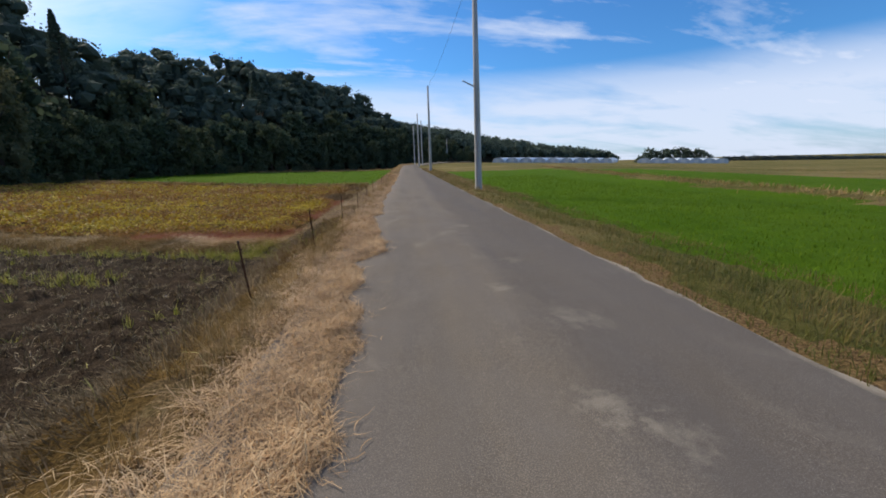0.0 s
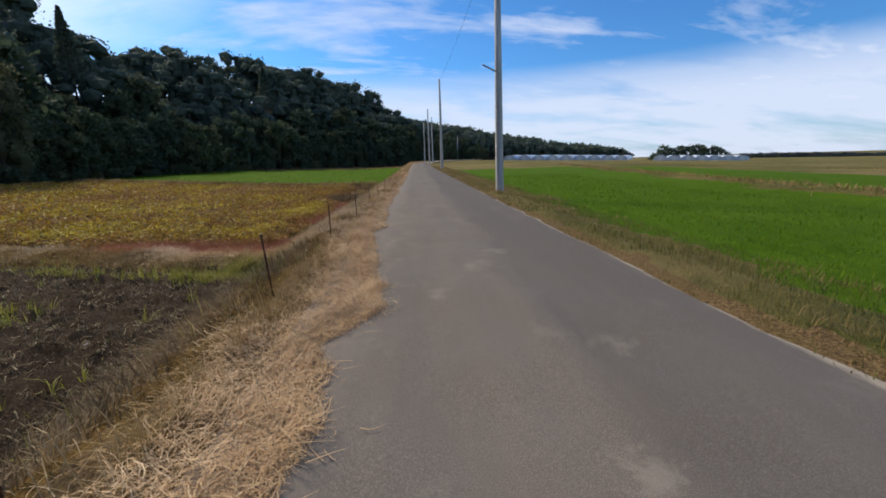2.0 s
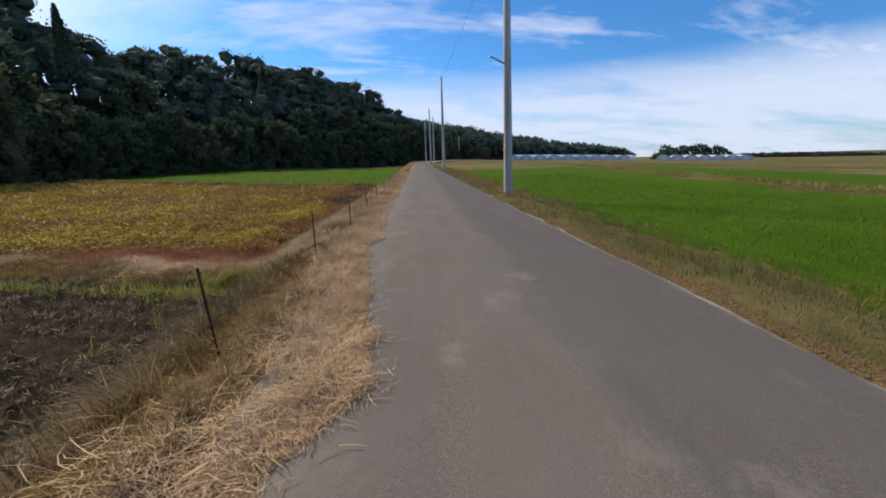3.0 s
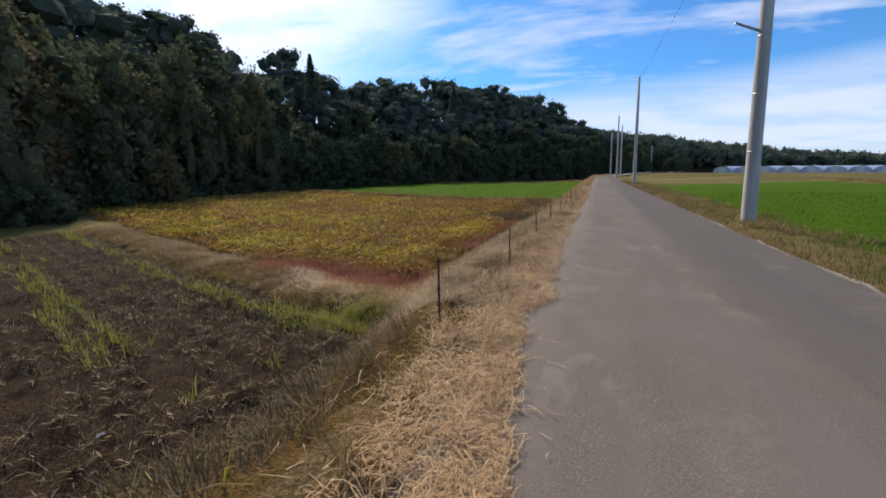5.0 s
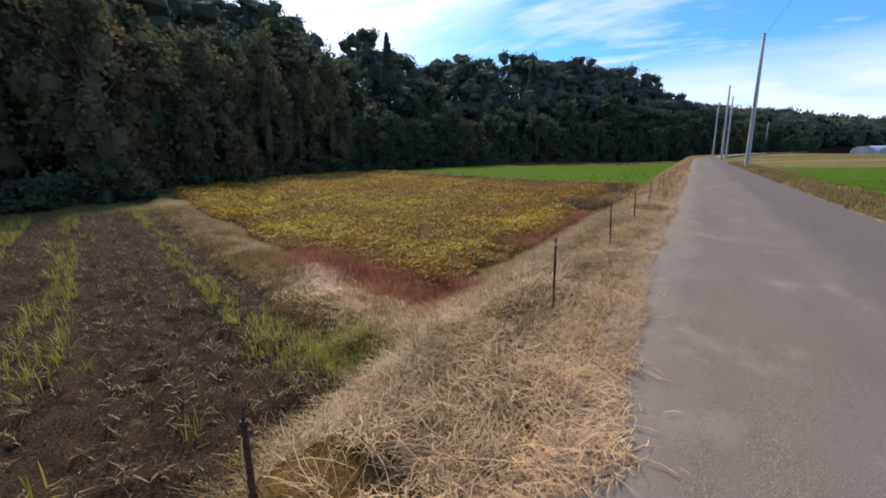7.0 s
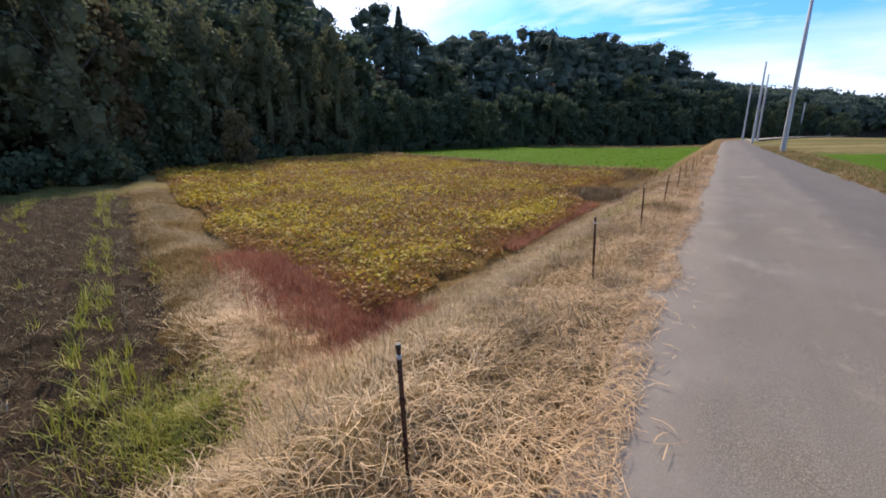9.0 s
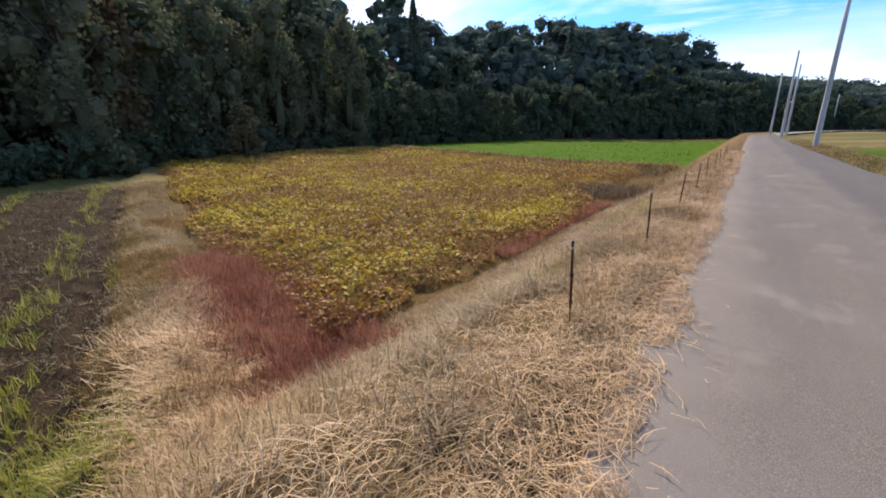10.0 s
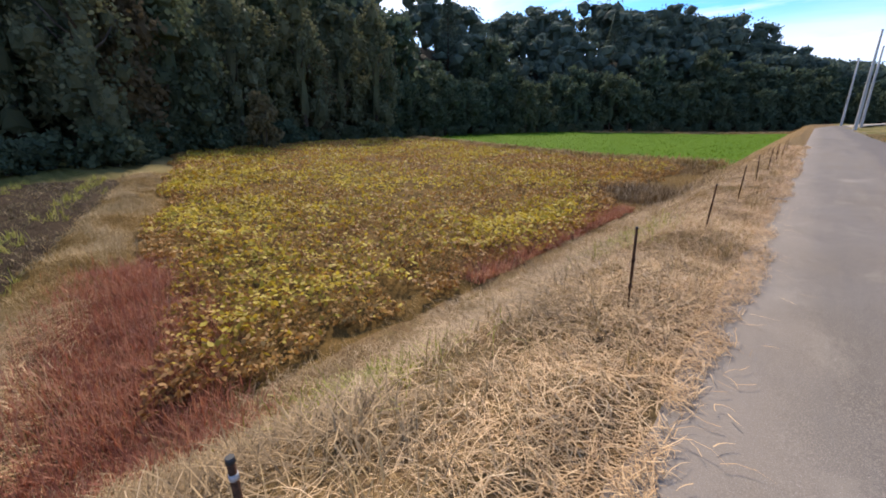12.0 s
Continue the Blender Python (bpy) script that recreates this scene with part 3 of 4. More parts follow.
def grow_matted():
    """Flattened grey-brown patches in the wide verge beyond the corner."""
    xs, ys = [], []
    for cx, cy, sx, sy, n in ((-3.2, 16.3, 0.22, 0.22, 450), (-2.9, 16.9, 0.25, 0.16, 350), (-3.3, 15.2, 0.36, 0.15, 350), (-3.4, 21.3, 0.30, 0.25, 300), (-2.6, 18.6, 0.25, 0.2, 250), (-3.1, 19.7, 0.2, 0.3, 250), (-2.3, 14.6, 0.2, 0.15, 200)):
        xs.append(rng.normal(cx, sx, n))
        ys.append(rng.normal(cy, sy, n))
    x, y = np.concatenate(xs), np.concatenate(ys)
    n = len(x)
    arcs("matted_grass", np.stack([x, y, ground_z(x, y) + 0.03 + 0.10 * rng.random(n)], -1), rng.uniform(0.12, 0.40, n), rng.uniform(0.004, 0.009, n), 4.0 * wave(x, y, 0.8) + rng.normal(0, 0.9, n),
         rng.normal(0.0, 0.15, n), np.abs(rng.normal(0, 0.03, n)), rng.normal(0, 0.4, n), MATTED, "flattened grey-brown dead grass on the verge", "grass")


def lay_flat_grass():
    """Mown grass lying in all directions over the wide verge past the corner."""
    n = 45000
    y = 10.5 + 26 * rng.random(n) ** 1.5
    x = -1.75 - 3.7 * rng.random(n)
    keep = (x > -3.2 - 2.1 * step(11, 14.5, y) + 0.5 * (wave(x, y, 1.1) - 0.5)) & (0.5 * wave(x, y, 1.3) + 0.5 * wave(x, y, 3.9) > 0.31)
    x, y = x[keep], y[keep]
    n = len(x)
    z = ground_z(x, y) + 0.01 + rng.random(n) * (0.03 + 0.14 * wave(x, y, 1.6) * wave(x, y, 4.4))
    arcs("flattened_grass", np.stack([x, y, z], -1), rng.uniform(0.08, 0.32, n), rng.uniform(0.002, 0.0055, n) * (1 + 0.02 * y), 6.0 * wave(x, y, 0.9) + rng.normal(0, 0.9, n),
         rng.normal(0.02, 0.15, n), np.abs(rng.normal(0, 0.025, n)), rng.normal(0, 0.5, n), MOWN, "mown tan grass lying over the wide verge", "grass")


def grow_right_verge():
    n = 42000
    x, y = scatter(n, 2.22, 5.0, 0.5, 62, 1.6)
    x = 2.22 + drift(y) + 3.1 * ((x - 2.22) / 2.8) ** 1.2
    z = ground_z(x, y) - 0.02
    length = rng.uniform(0.04, 0.19, n) * (0.5 + 0.9 * wave(x, y, 0.7)) * (0.55 + 0.45 * step(2.22, 2.8, x))
    blades("verge_grass", np.stack([x, y, z], -1), length, rng.uniform(0.0035, 0.0085, n) * (1 + 0.04 * y),
           rng.uniform(0, 6.28, n), np.abs(rng.normal(0.45, 0.35, n)), rng.normal(0.4, 0.3, n), WILD, "short green and tan grass along the lane", "grass")
    n = 15000
    y = 13 + 52 * rng.random(n) ** 1.2
    x = 2.25 + drift(y) + 3.0 * rng.random(n) ** 1.1
    keep = wave(x, y, 0.5) + 0.6 * step(17, 30, y) > 0.62
    x, y = x[keep], y[keep]
    n = len(x)
    blades("dry_grass", np.stack([x, y, ground_z(x, y) - 0.02], -1), rng.uniform(0.08, 0.26, n), rng.uniform(0.006, 0.012, n) * (1 + 0.03 * y),
           rng.uniform(0, 6.28, n), np.abs(rng.normal(0.6, 0.35, n)), rng.normal(0.4, 0.3, n), DRY, "tan grass along the far side of the lane", "grass")
    n = 7000
    y = 4 + 62 * rng.random(n)
    x = tan_bank_x(y) + rng.normal(0, 0.38, n)
    xb, yb = rng.uniform(26, 60, 9000), rng.uniform(15, 90, 9000)
    kb = (wave(xb, yb, 0.12) > 0.5) & ((xb > 33.5) | (yb > 58))
    x, y = np.concatenate([x, xb[kb]]), np.concatenate([y, yb[kb]])
    n = len(x)
    blades("bank_grass", np.stack([x, y, ground_z(x, y) - 0.02], -1), rng.uniform(0.10, 0.30, n), rng.uniform(0.012, 0.03, n),
           rng.uniform(0, 6.28, n), np.abs(rng.normal(0.6, 0.35, n)), rng.normal(0.4, 0.3, n), DRY, "tan grass on the low banks between green fields", "grass")
    n = 20000
    x, y = scatter(n, 4.2, 13.0, 1.5, 40, 1.35)
    z = ground_z(x, y) - 0.02
    n = len(x)
    blades("green_field", np.stack([np.round(x / 0.26) * 0.26 + rng.normal(0, 0.035, n), y, z], -1), rng.uniform(0.05, 0.13, n) * (0.6 + 0.4 * step(4.2, 6.0, x)), rng.uniform(0.007, 0.016, n) * (1 + 0.03 * y),
           rng.uniform(0, 6.28, n), np.abs(rng.normal(0.35, 0.25, n)), rng.normal(0.4, 0.3, n), RICE, "bright green young crop standing in drilled rows", "crop")


def grow_far_green():
    n = 9000
    x = rng.uniform(-52, -5.6, n)
    y = soy_end(x) + 1.2 + (green_end(x) - soy_end(x) - 1.5) * rng.random(n) ** 1.3
    blades("green_field", np.stack([x, y, ground_z(x, y) - 0.02], -1), rng.uniform(0.08, 0.2, n), rng.uniform(0.05, 0.11, n),
           rng.uniform(0, 6.28, n), np.abs(rng.normal(0.4, 0.25, n)), rng.normal(0.4, 0.3, n), RICE, "bright green field of young crop before the woods", "crop")
    n = 9000
    x = rng.uniform(-45, -5, n)
    y = soy_end(x) + rng.normal(0, 0.7, n)
    x2 = rng.uniform(-40, -3, 6000)
    y2 = green_end(x2) + rng.normal(1.0, 1.2, 6000)
    x, y = np.concatenate([x, x2]), np.concatenate([y, y2])
    n = len(x)
    blades("bank_grass", np.stack([x, y, ground_z(x, y) - 0.02], -1), rng.uniform(0.15, 0.5, n), rng.uniform(0.03, 0.07, n),
           rng.uniform(0, 6.28, n), np.abs(rng.normal(0.5, 0.3, n)), rng.normal(0.4, 0.3, n), DRY, "tan grass on the banks between the fields", "grass")


def grow_brown_weeds():
    """A low dark thicket where the soy field meets the verge, farther on."""
    n = 5200
    x, y = rng.normal(-6.6, 1.0, n), rng.normal(33.4, 0.9, n)
    x, y = np.concatenate([x, rng.normal(-9.5, 2.2, 3000)]), np.concatenate([y, rng.normal(43.0, 1.0, 3000)])
    n = len(x)
    blades("brown_weeds", np.stack([x, y, ground_z(x, y) - 0.02], -1), rng.uniform(0.2, 0.62, n), rng.uniform(0.012, 0.026, n),
           rng.uniform(0, 6.28, n), np.abs(rng.normal(0.5, 0.35, n)), rng.normal(0.5, 0.4, n), MATTED, "low thicket of dark brown weeds beside the soy field", "weeds")


def grow_tufts():
    """Taller wisps of dry grass that stand out of the mown verge."""
    c = 150
    cx, cy = rng.uniform(-4.6, -1.8, c), 1.0 + 34 * rng.random(c) ** 1.2
    cx = np.where((cy < 9) & (cx < -2.3), -1.9, cx)
    per = rng.integers(14, 46, c)
    x, y = np.repeat(cx, per), np.repeat(cy, per)
    n = len(x)
    x, y = x + rng.normal(0, 0.05, n), y + rng.normal(0, 0.05, n)
    blades("grass_tufts", np.stack([x, y, ground_z(x, y) - 0.02], -1), rng.uniform(0.12, 0.34, n), rng.uniform(0.003, 0.006, n) * (1 + 0.025 * y),
           rng.uniform(0, 6.28, n), np.abs(rng.normal(0.35, 0.28, n)), rng.normal(0.55, 0.35, n), DRY, "taller wisps of bleached grass on the embankment", "grass")


def grow_paddy():
    """Rows of cut rice stubble, some of it sprouting again."""
    tufts = []
    for r in range(-6, 64):
        for c in range(0, 118):
            u = c * 0.21 + rng.normal(0, 0.05)
            x = -4.3 - u
            y = bank_y(x) - 1.5 - r * 0.31 + rng.normal(0, 0.035)
            if y < 0.5 or y > bank_y(x) - 0.75 or x > foot_x(y):
                continue
            tufts.append((x, y))
    tufts = np.array(tufts)
    keep = wave(tufts[:, 0], tufts[:, 1], 0.9) + 0.3 * rng.random(len(tufts)) > 0.42
    tufts = tufts[keep]
    off = bank_y(tufts[:, 0]) - tufts[:, 1]
    off = off + 0.35 * (wave(tufts[:, 0], tufts[:, 1], 0.5) - 0.5)
    left = -tufts[:, 0]
    dice = 0.7 * rng.random(len(tufts)) + 0.6 * (wave(tufts[:, 0], tufts[:, 1], 0.9) - 0.3)
    green = ((np.abs(off - 1.9) < 0.34) & (left > 6.4) & (dice < 0.64)) | ((np.abs(off - 4.8) < 0.38) & (left > 8.2) & (dice < 0.62)) | ((off > 6.3) & (left > 9.5) & (dice < 0.78)) | (dice < 0.06)
    for name, pick, per, lo, hi, mat, label in (("rice_stubble", ~green, 13, 0.04, 0.22, STUBBLE, "cut rice stubble and rotting straw on wet mud"), ("rice_regrowth", green, 12, 0.14, 0.40, RATOON, "yellow-green shoots sprouting from cut rice stubble")):
        p = np.repeat(tufts[pick], per, 0)
        n = len(p)
        x, y = p[:, 0] + rng.normal(0, 0.05, n), p[:, 1] + rng.normal(0, 0.05, n)
        lean = np.abs(rng.normal(0.45, 0.35, n)) if mat is RATOON else np.abs(rng.normal(0.95, 0.5, n))
        blades(name, np.stack([x, y, ground_z(x, y) - 0.01], -1), rng.uniform(lo, hi, n), rng.uniform(0.008, 0.019, n), rng.uniform(0, 6.28, n), lean, rng.normal(0.4, 0.3, n), mat, label, "rice stubble")


def grow_soy():
    n = 140000
    x = -5.45 - 46 * rng.random(n) ** 1.75
    y = bank_y(x) + 1.0 + (soy_end(x) - bank_y(x) - 2.0) * rng.random(n) ** 1.65
    rowed = np.abs(((y + 0.29 * x) / 0.7) % 1.0 - 0.5)
    keep = (0.6 * wave(x, y, 0.55) + 0.4 * wave(x, y, 2.2) > 0.24) & (rng.random(n) > rowed * 1.1)
    x, y = x[keep], y[keep]
    road_edge = -5.35 - 0.35 * (1 - step(15.5, 19, y)) - 1.3 * step(24, 38, y)
    near_edge = np.minimum(y - bank_y(x) - 0.9 - 0.9 * step(-13, -8.5, x), road_edge - x) - 0.9 * wave(x, y, 0.7) - 0.35 * wave(x, y, 2.3) + 0.35
    keep = near_edge > 0
    x, y, near_edge = x[keep], y[keep], near_edge[keep]
    brown = 0.62 * wave(x, y, 0.33) + 0.56 * rng.random(len(x)) + 0.35 * (1 - step(0.2, 1.3, near_edge)) + 0.24 * step(20, 34, y) > 0.745
    tall = (0.14 + 0.26 * wave(x, y, 1.3) + 0.20 * wave(x, y, 3.1)) * (0.45 + 0.55 * step(0, 1.0, near_edge))
    z = ground_z(x, y) + tall * (0.35 + 0.65 * rng.random(len(x)) ** 0.5)
    dist = np.hypot(x + 1.3, y - 13)
    size = rng.uniform(0.055, 0.105, len(x)) * (1 + 0.035 * dist)
    at = np.stack([x, y, z], -1)
    leaves("soy_crop", at[~brown], size[~brown], SOY, "yellowing soybean plants in a dense field", "crop", 0.55)
    leaves("withered_soy_crop", at[brown], size[brown] * 0.8, SOY_BROWN, "browned and withered soybean plants among the crop", "crop", 0.7)
    n = 30000
    x1 = -4.7 - 9.0 * rng.random(n) ** 1.3
    y1 = bank_y(x1) + 0.55 + 2.0 * (1 - 0.55 * step(7.5, 13, -x1)) * rng.random(n) + 0.3 * rng.normal(0, 1, n)
    x2 = -5.5 - np.abs(rng.normal(0, 0.50, n // 2))
    y2 = 15.2 + 19 * rng.random(n // 2)
    k2 = (y2 > 21.5) & (y2 < 30.5)
    x, y = np.concatenate([x1, x2[k2]]), np.concatenate([y1, y2[k2]])
    keep = 0.65 * wave(x, y, 0.8) + 0.35 * wave(x, y, 2.7) + 0.25 * rng.random(len(x)) - 0.5 * step(9.5, 14, -x) > 0.40
    x, y = x[keep], y[keep]
    n = len(x)
    blades("red_weeds", np.stack([x, y, ground_z(x, y) - 0.02], -1), rng.uniform(0.10, 0.34, n), rng.uniform(0.006, 0.014, n), rng.uniform(0, 6.28, n),
           np.abs(rng.normal(0.5, 0.35, n)), rng.normal(0.3, 0.4, n), RED, "reddened weeds along the edge of the soy field", "weeds")


def heap_corner_straw():
    n = 6500
    t = rng.random(n) ** 1.5
    x = -4.2 - 5.5 * t + rng.normal(0, 0.35, n)
    y = bank_y(x) + 0.15 + rng.normal(0, 0.40, n)
    z = ground_z(x, y) + rng.random(n) * 0.10
    blades("straw_heap", np.stack([x, y, z], -1), rng.uniform(0.10, 0.40, n), rng.uniform(0.004, 0.009, n), 6.0 * wave(x, y, 0.6) + rng.normal(0, 0.7, n),
           rng.normal(1.35, 0.2, n), rng.normal(0.25, 0.3, n), STRAW, "pale matted straw over the corner of the field bank", "straw")


heap_corner_straw()
lay_straw()
grow_bank_grass()
grow_matted()
lay_flat_grass()
grow_right_verge()
grow_paddy()
grow_soy()
grow_far_green()
grow_brown_weeds()
grow_tufts()

# ---------------------------------------------------------------- fence stakes


def build_stake(hooked=False, taped=False):
    root = tagged(new("fence_stake"), "thin dark rusty steel stake standing in the straw verge", "stake", "row of fence stakes")
    part("rod", tube([(0, 0, -0.15), (0, 0, 0.3), (0.003, 0, 0.66)], [0.011, 0.011, 0.010], 8), RUST, root)
    for z in (0.18, 0.40):
        part("collar", tube([(0, 0, z - 0.012), (0, 0, z + 0.012)], [0.0145, 0.0145], 8), RUST, root)
    part("cap", tube([(0.003, 0, 0.652), (0.003, 0, 0.668)], [0.0125, 0.011], 8), WIRE, root, "black cap on the tip")
    if hooked:
        part("hook", tube([(0.003, 0, 0.655), (0.012, 0.004, 0.69), (0.045, 0.015, 0.70), (0.075, 0.02, 0.715)], [0.006, 0.006, 0.005, 0.004], 6), RUST, root, "bent wire hook at the top")
    if taped:
        part("tape", tube([(0.002, 0, 0.602), (0.002, 0, 0.620)], [0.0118, 0.0118], 8), TAPE, root, "wrap of pale tape")
    return root


STAKES_Y = (0.92, 3.94, 6.83, 9.90, 13.08, 16.15, 19.11, 22.16, 25.2, 28.2, 31.3, 34.3, 37.4, 40.4)
LEANS = ((0, 0), (1.5, -5), (-2, -3), (1, 0), (-2, -2), (1, 1.5), (2, -1), (-3, 2), (1, 4), (3, -3), (0, 2), (-2, 1), (2, -2), (1, 2))
stake = build_stake()
for i, (y, (a, b)) in enumerate(zip(STAKES_Y, LEANS)):
    m = pose(-2.17, y, float(land(-2.17, y)) + 0.01, a, b, 40 * i)
    if i == 0:
        stake.matrix_basis = m
    elif i in (3, 4, 5):
        build_stake(i == 3, i > 3).matrix_basis = m
    else:
        copy_thing(stake, m)

# ---------------------------------------------------------------- utility poles


def build_pole(arm_z, arm_turn, height=10.6):
    root = tagged(new("utility_pole"), "tall tapered grey concrete utility pole beside the lane", "utility pole", "line of utility poles")
    zs = [-0.5, 0, height * 0.5, height]
    part("shaft", tube([(0, 0, z) for z in zs], [0.18, 0.178, 0.145, 0.105], 20), CONCRETE, root)
    for z in (1.9, 3.4, arm_z - 0.12):
        r = 0.178 - 0.073 * z / height + 0.006
        part("band", tube([(0, 0, z - 0.02), (0, 0, z + 0.02)], [r, r], 20), STEEL, root, "thin steel band")
    c, s = math.cos(arm_turn), math.sin(arm_turn)
    part("arm", tube([(0.10 * c, 0.10 * s, arm_z), (0.72 * c, 0.72 * s, arm_z + 0.26)], [0.035, 0.03], 8), STEEL, root, "short slanted steel arm")
    part("cap", tube([(0, 0, height), (0, 0, height + 0.05)], [0.112, 0.08], 16), CONCRETE, root)
    return root


POLES = ((3.10, 19.9), (2.55, 53.0), (1.95, 84.5), (1.55, 115.0), (3.2, 100.0), (17.5, 182.0), (31.0, 225.0), (48.0, 268.0), (56.0, 290.0))
pole = build_pole(4.95, radians(192))
for i, (x, y) in enumerate(POLES):
    m = pose(x, y, float(land(x, y)), 0, -0.6 if i == 0 else 0.2 * (i % 3 - 1), 0 if i == 0 else 70 * i)
    if i == 0:
        pole.matrix_basis = m
    else:
        copy_thing(pole, m)


def hang_cable():
    """The thin line that leaves the first pole towards the second."""
    a, b = Vector((2.98, 19.9, 10.2)), Vector((2.45, 53.0, 10.7))
    pts = [a.lerp(b, i / 16) - Vector((0, 0, 0.5 * 4 * (i / 16) * (1 - i / 16))) for i in range(17)]
    ob = new("cable", bpy.data.meshes.new("cable"))
    bm = tube(pts, [0.008] * 17, 6)
    bm.to_mesh(ob.data)
    bm.free()
    ob.data.materials.append(WIRE)
    tagged(ob, "thin dark cable strung between two utility poles", "cable")


hang_cable()

# ---------------------------------------------------------------- greenhouses


def build_greenhouse(width=5.5, length=42.0, height=2.45):
    root = tagged(new("greenhouse"), "long arched tunnel greenhouse of white vinyl", "greenhouse", "rows of tunnel greenhouses")
    n = 14
    arc = [(width / 2, 0)] + [(width / 2 * math.cos(math.pi * i / n), 0.9 + (height - 0.9) * math.sin(math.pi * i / n)) for i in range(n + 1)] + [(-width / 2, 0)]
    bm = bmesh.new()
    a = [bm.verts.new((x, 0, z)) for x, z in arc]
    b = [bm.verts.new((x, length, z)) for x, z in arc]
    for i in range(len(arc) - 1):
        bm.faces.new((a[i], a[i + 1], b[i + 1], b[i])).smooth = True
    part("cover", bm, VINYL, root)
    for y, s in ((0.05, 1), (length - 0.05, -1)):
        bm = bmesh.new()
        bm.faces.new([bm.verts.new((x * 0.995, y, z * 0.995)) for x, z in arc])
        part("end_wall", bm, VINYL, root)
    for y in (-0.03, length * 0.5, length + 0.03):
        part("hoop", tube([(x * 1.004, y, z * 1.004) for x, z in arc], [0.03] * len(arc), 6), STEEL, root)
    bm = bmesh.new()
    box(bm, (-0.9, -0.05, 0), (0.9, 0.0, 2.0), 0.02)
    part("door", bm, WHITE, root)
    return root


house = None
for x0, x1, y0, turn in ((41.5, 98.0, 184.0, -32.0), (109.0, 150.0, 178.0, -32.0)):
    x = x0
    while x < x1:
        m = pose(x, y0 + (x - x0) * 0.02, float(land(x, y0)) - 0.05, 0, 0, turn)
        if house is None:
            house = build_greenhouse()
            house.matrix_basis = m
        else:
            copy_thing(house, m)
        x += 6.6

# ---------------------------------------------------------------- trees and woods


def clump_shell(center, radii, count, gen, inner=0.45):
    """Places spread over the outside of an uneven ellipsoid."""
    d = gen.normal(0, 1, (count, 3))
    d /= np.linalg.norm(d, axis=1)[:, None]
    d[:, 2] = np.abs(d[:, 2]) * np.where(gen.random(count) < 0.75, 1, -1)
    return np.asarray(center) + d * np.asarray(radii) * gen.uniform(inner, 1.06, (count, 1))


ICO = bmesh.new()
bmesh.ops.create_icosphere(ICO, subdivisions=1, radius=1.0)
ICO.verts.ensure_lookup_table()
ICO_V = np.array([v.co[:] for v in ICO.verts])
ICO_F = [tuple(v.index for v in f.verts) for f in ICO.faces]
ICO.free()


def crown_arrays(height, width, gen, upright, leaf, per, count=26, solid=0.50):
    """A crown of many leafy clumps round an uneven core: verts and faces."""
    V, F, n0 = [], [], 0
    clumps = []
    for i in range(count):
        h = (i + gen.uniform(0.2, 0.8)) / count * 0.86 + 0.10
        wide = width * 0.46 * math.sin(math.pi * min(0.96, 0.22 + 0.70 * h)) ** (0.6 if upright else 0.8)
        a = i * 2.4 + gen.normal(0, 0.5)
        r = wide * gen.uniform(0.45, 0.95)
        rad = width * gen.uniform(0.15, 0.25)
        clumps.append(((r * math.cos(a), r * math.sin(a), h * height), (rad, rad, rad * (1.5 if upright else 0.85))))
    clumps.append(((0, 0, height * 0.90), (width * 0.20, width * 0.20, height * 0.10)))
    for z, w in ((0.30, 0.10), (0.55, 0.11), (0.75, 0.08)):
        core = ICO_V * np.array((width * w, width * w, height * 0.2)) * gen.uniform(0.85, 1.1, (len(ICO_V), 1)) + np.array((0, 0, height * z))
        V.append(core)
        F += [tuple(n0 + i for i in f) for f in ICO_F]
        n0 += len(core)
    for c, r in clumps:
        core = ICO_V * np.array(r) * solid * gen.uniform(0.7, 1.25, (len(ICO_V), 1)) + np.array(c)
        V.append(core)
        F += [tuple(n0 + i for i in f) for f in ICO_F]
        n0 += len(core)
        at = clump_shell(c, r, per, gen, 0.45 if solid < 0.6 else 0.62)
        v, f = leaf_arrays(at, gen.uniform(0.7, 1.3, per) * leaf, 0.9, gen)
        V.append(v)
        F += [tuple(int(n0 + i) for i in q) for q in f]
        n0 += len(v)
    return np.concatenate(V), F


def build_tree(height, width, seed, mat, label, upright=False, leaf=0.53, per=96):
    gen = np.random.default_rng(seed)
    root = tagged(new("tree"), label, "tree", "trees at the wood's edge")
    bm = bmesh.new()
    lean = gen.normal(0, 0.35, 2)
    top = (lean[0], lean[1], height * 0.8)
    tube([(0, 0, -0.4), (lean[0] * 0.3, lean[1] * 0.3, height * 0.35), top], [0.02 * height, 0.014 * height, 0.004 * height], 9, bm)
    for i in range(5):
        a, z = gen.uniform(0, 6.28), height * gen.uniform(0.22, 0.6)
        w = width * gen.uniform(0.25, 0.42)
        tube([(0, 0, z), (w * 0.5 * math.cos(a), w * 0.5 * math.sin(a), z + w * 0.5), (w * math.cos(a), w * math.sin(a), z + w * 1.3)], [0.008 * height, 0.005 * height, 0.002 * height], 6, bm)
    part("trunk", bm, BARK, root)
    v, f = crown_arrays(height, width, gen, upright, leaf, per)
    crown = new("crown", mesh_of("crown", v, f, mat))
    crown.parent = root
    return root


HILL_Y = (50, 62, 80, 92, 101, 116, 142, 160, 178, 205, 262, 310, 360)
HILL_LOW = (1.74, 1.50, 1.34, 1.30, 0.94, 1.24, 1.14, 1.04, 0.74, 0.60, 0.50, 0.38, 0.24)
EDGE = ((-31, -45), (-31, -10), (-33, 10), (-37, 22), (-47, 34), (-52, 48), (-55, 66), (-52, 86), (-43, 104), (-30, 122), (-12, 138), (8, 158), (38, 205), (85, 262), (140, 312), (214, 362))


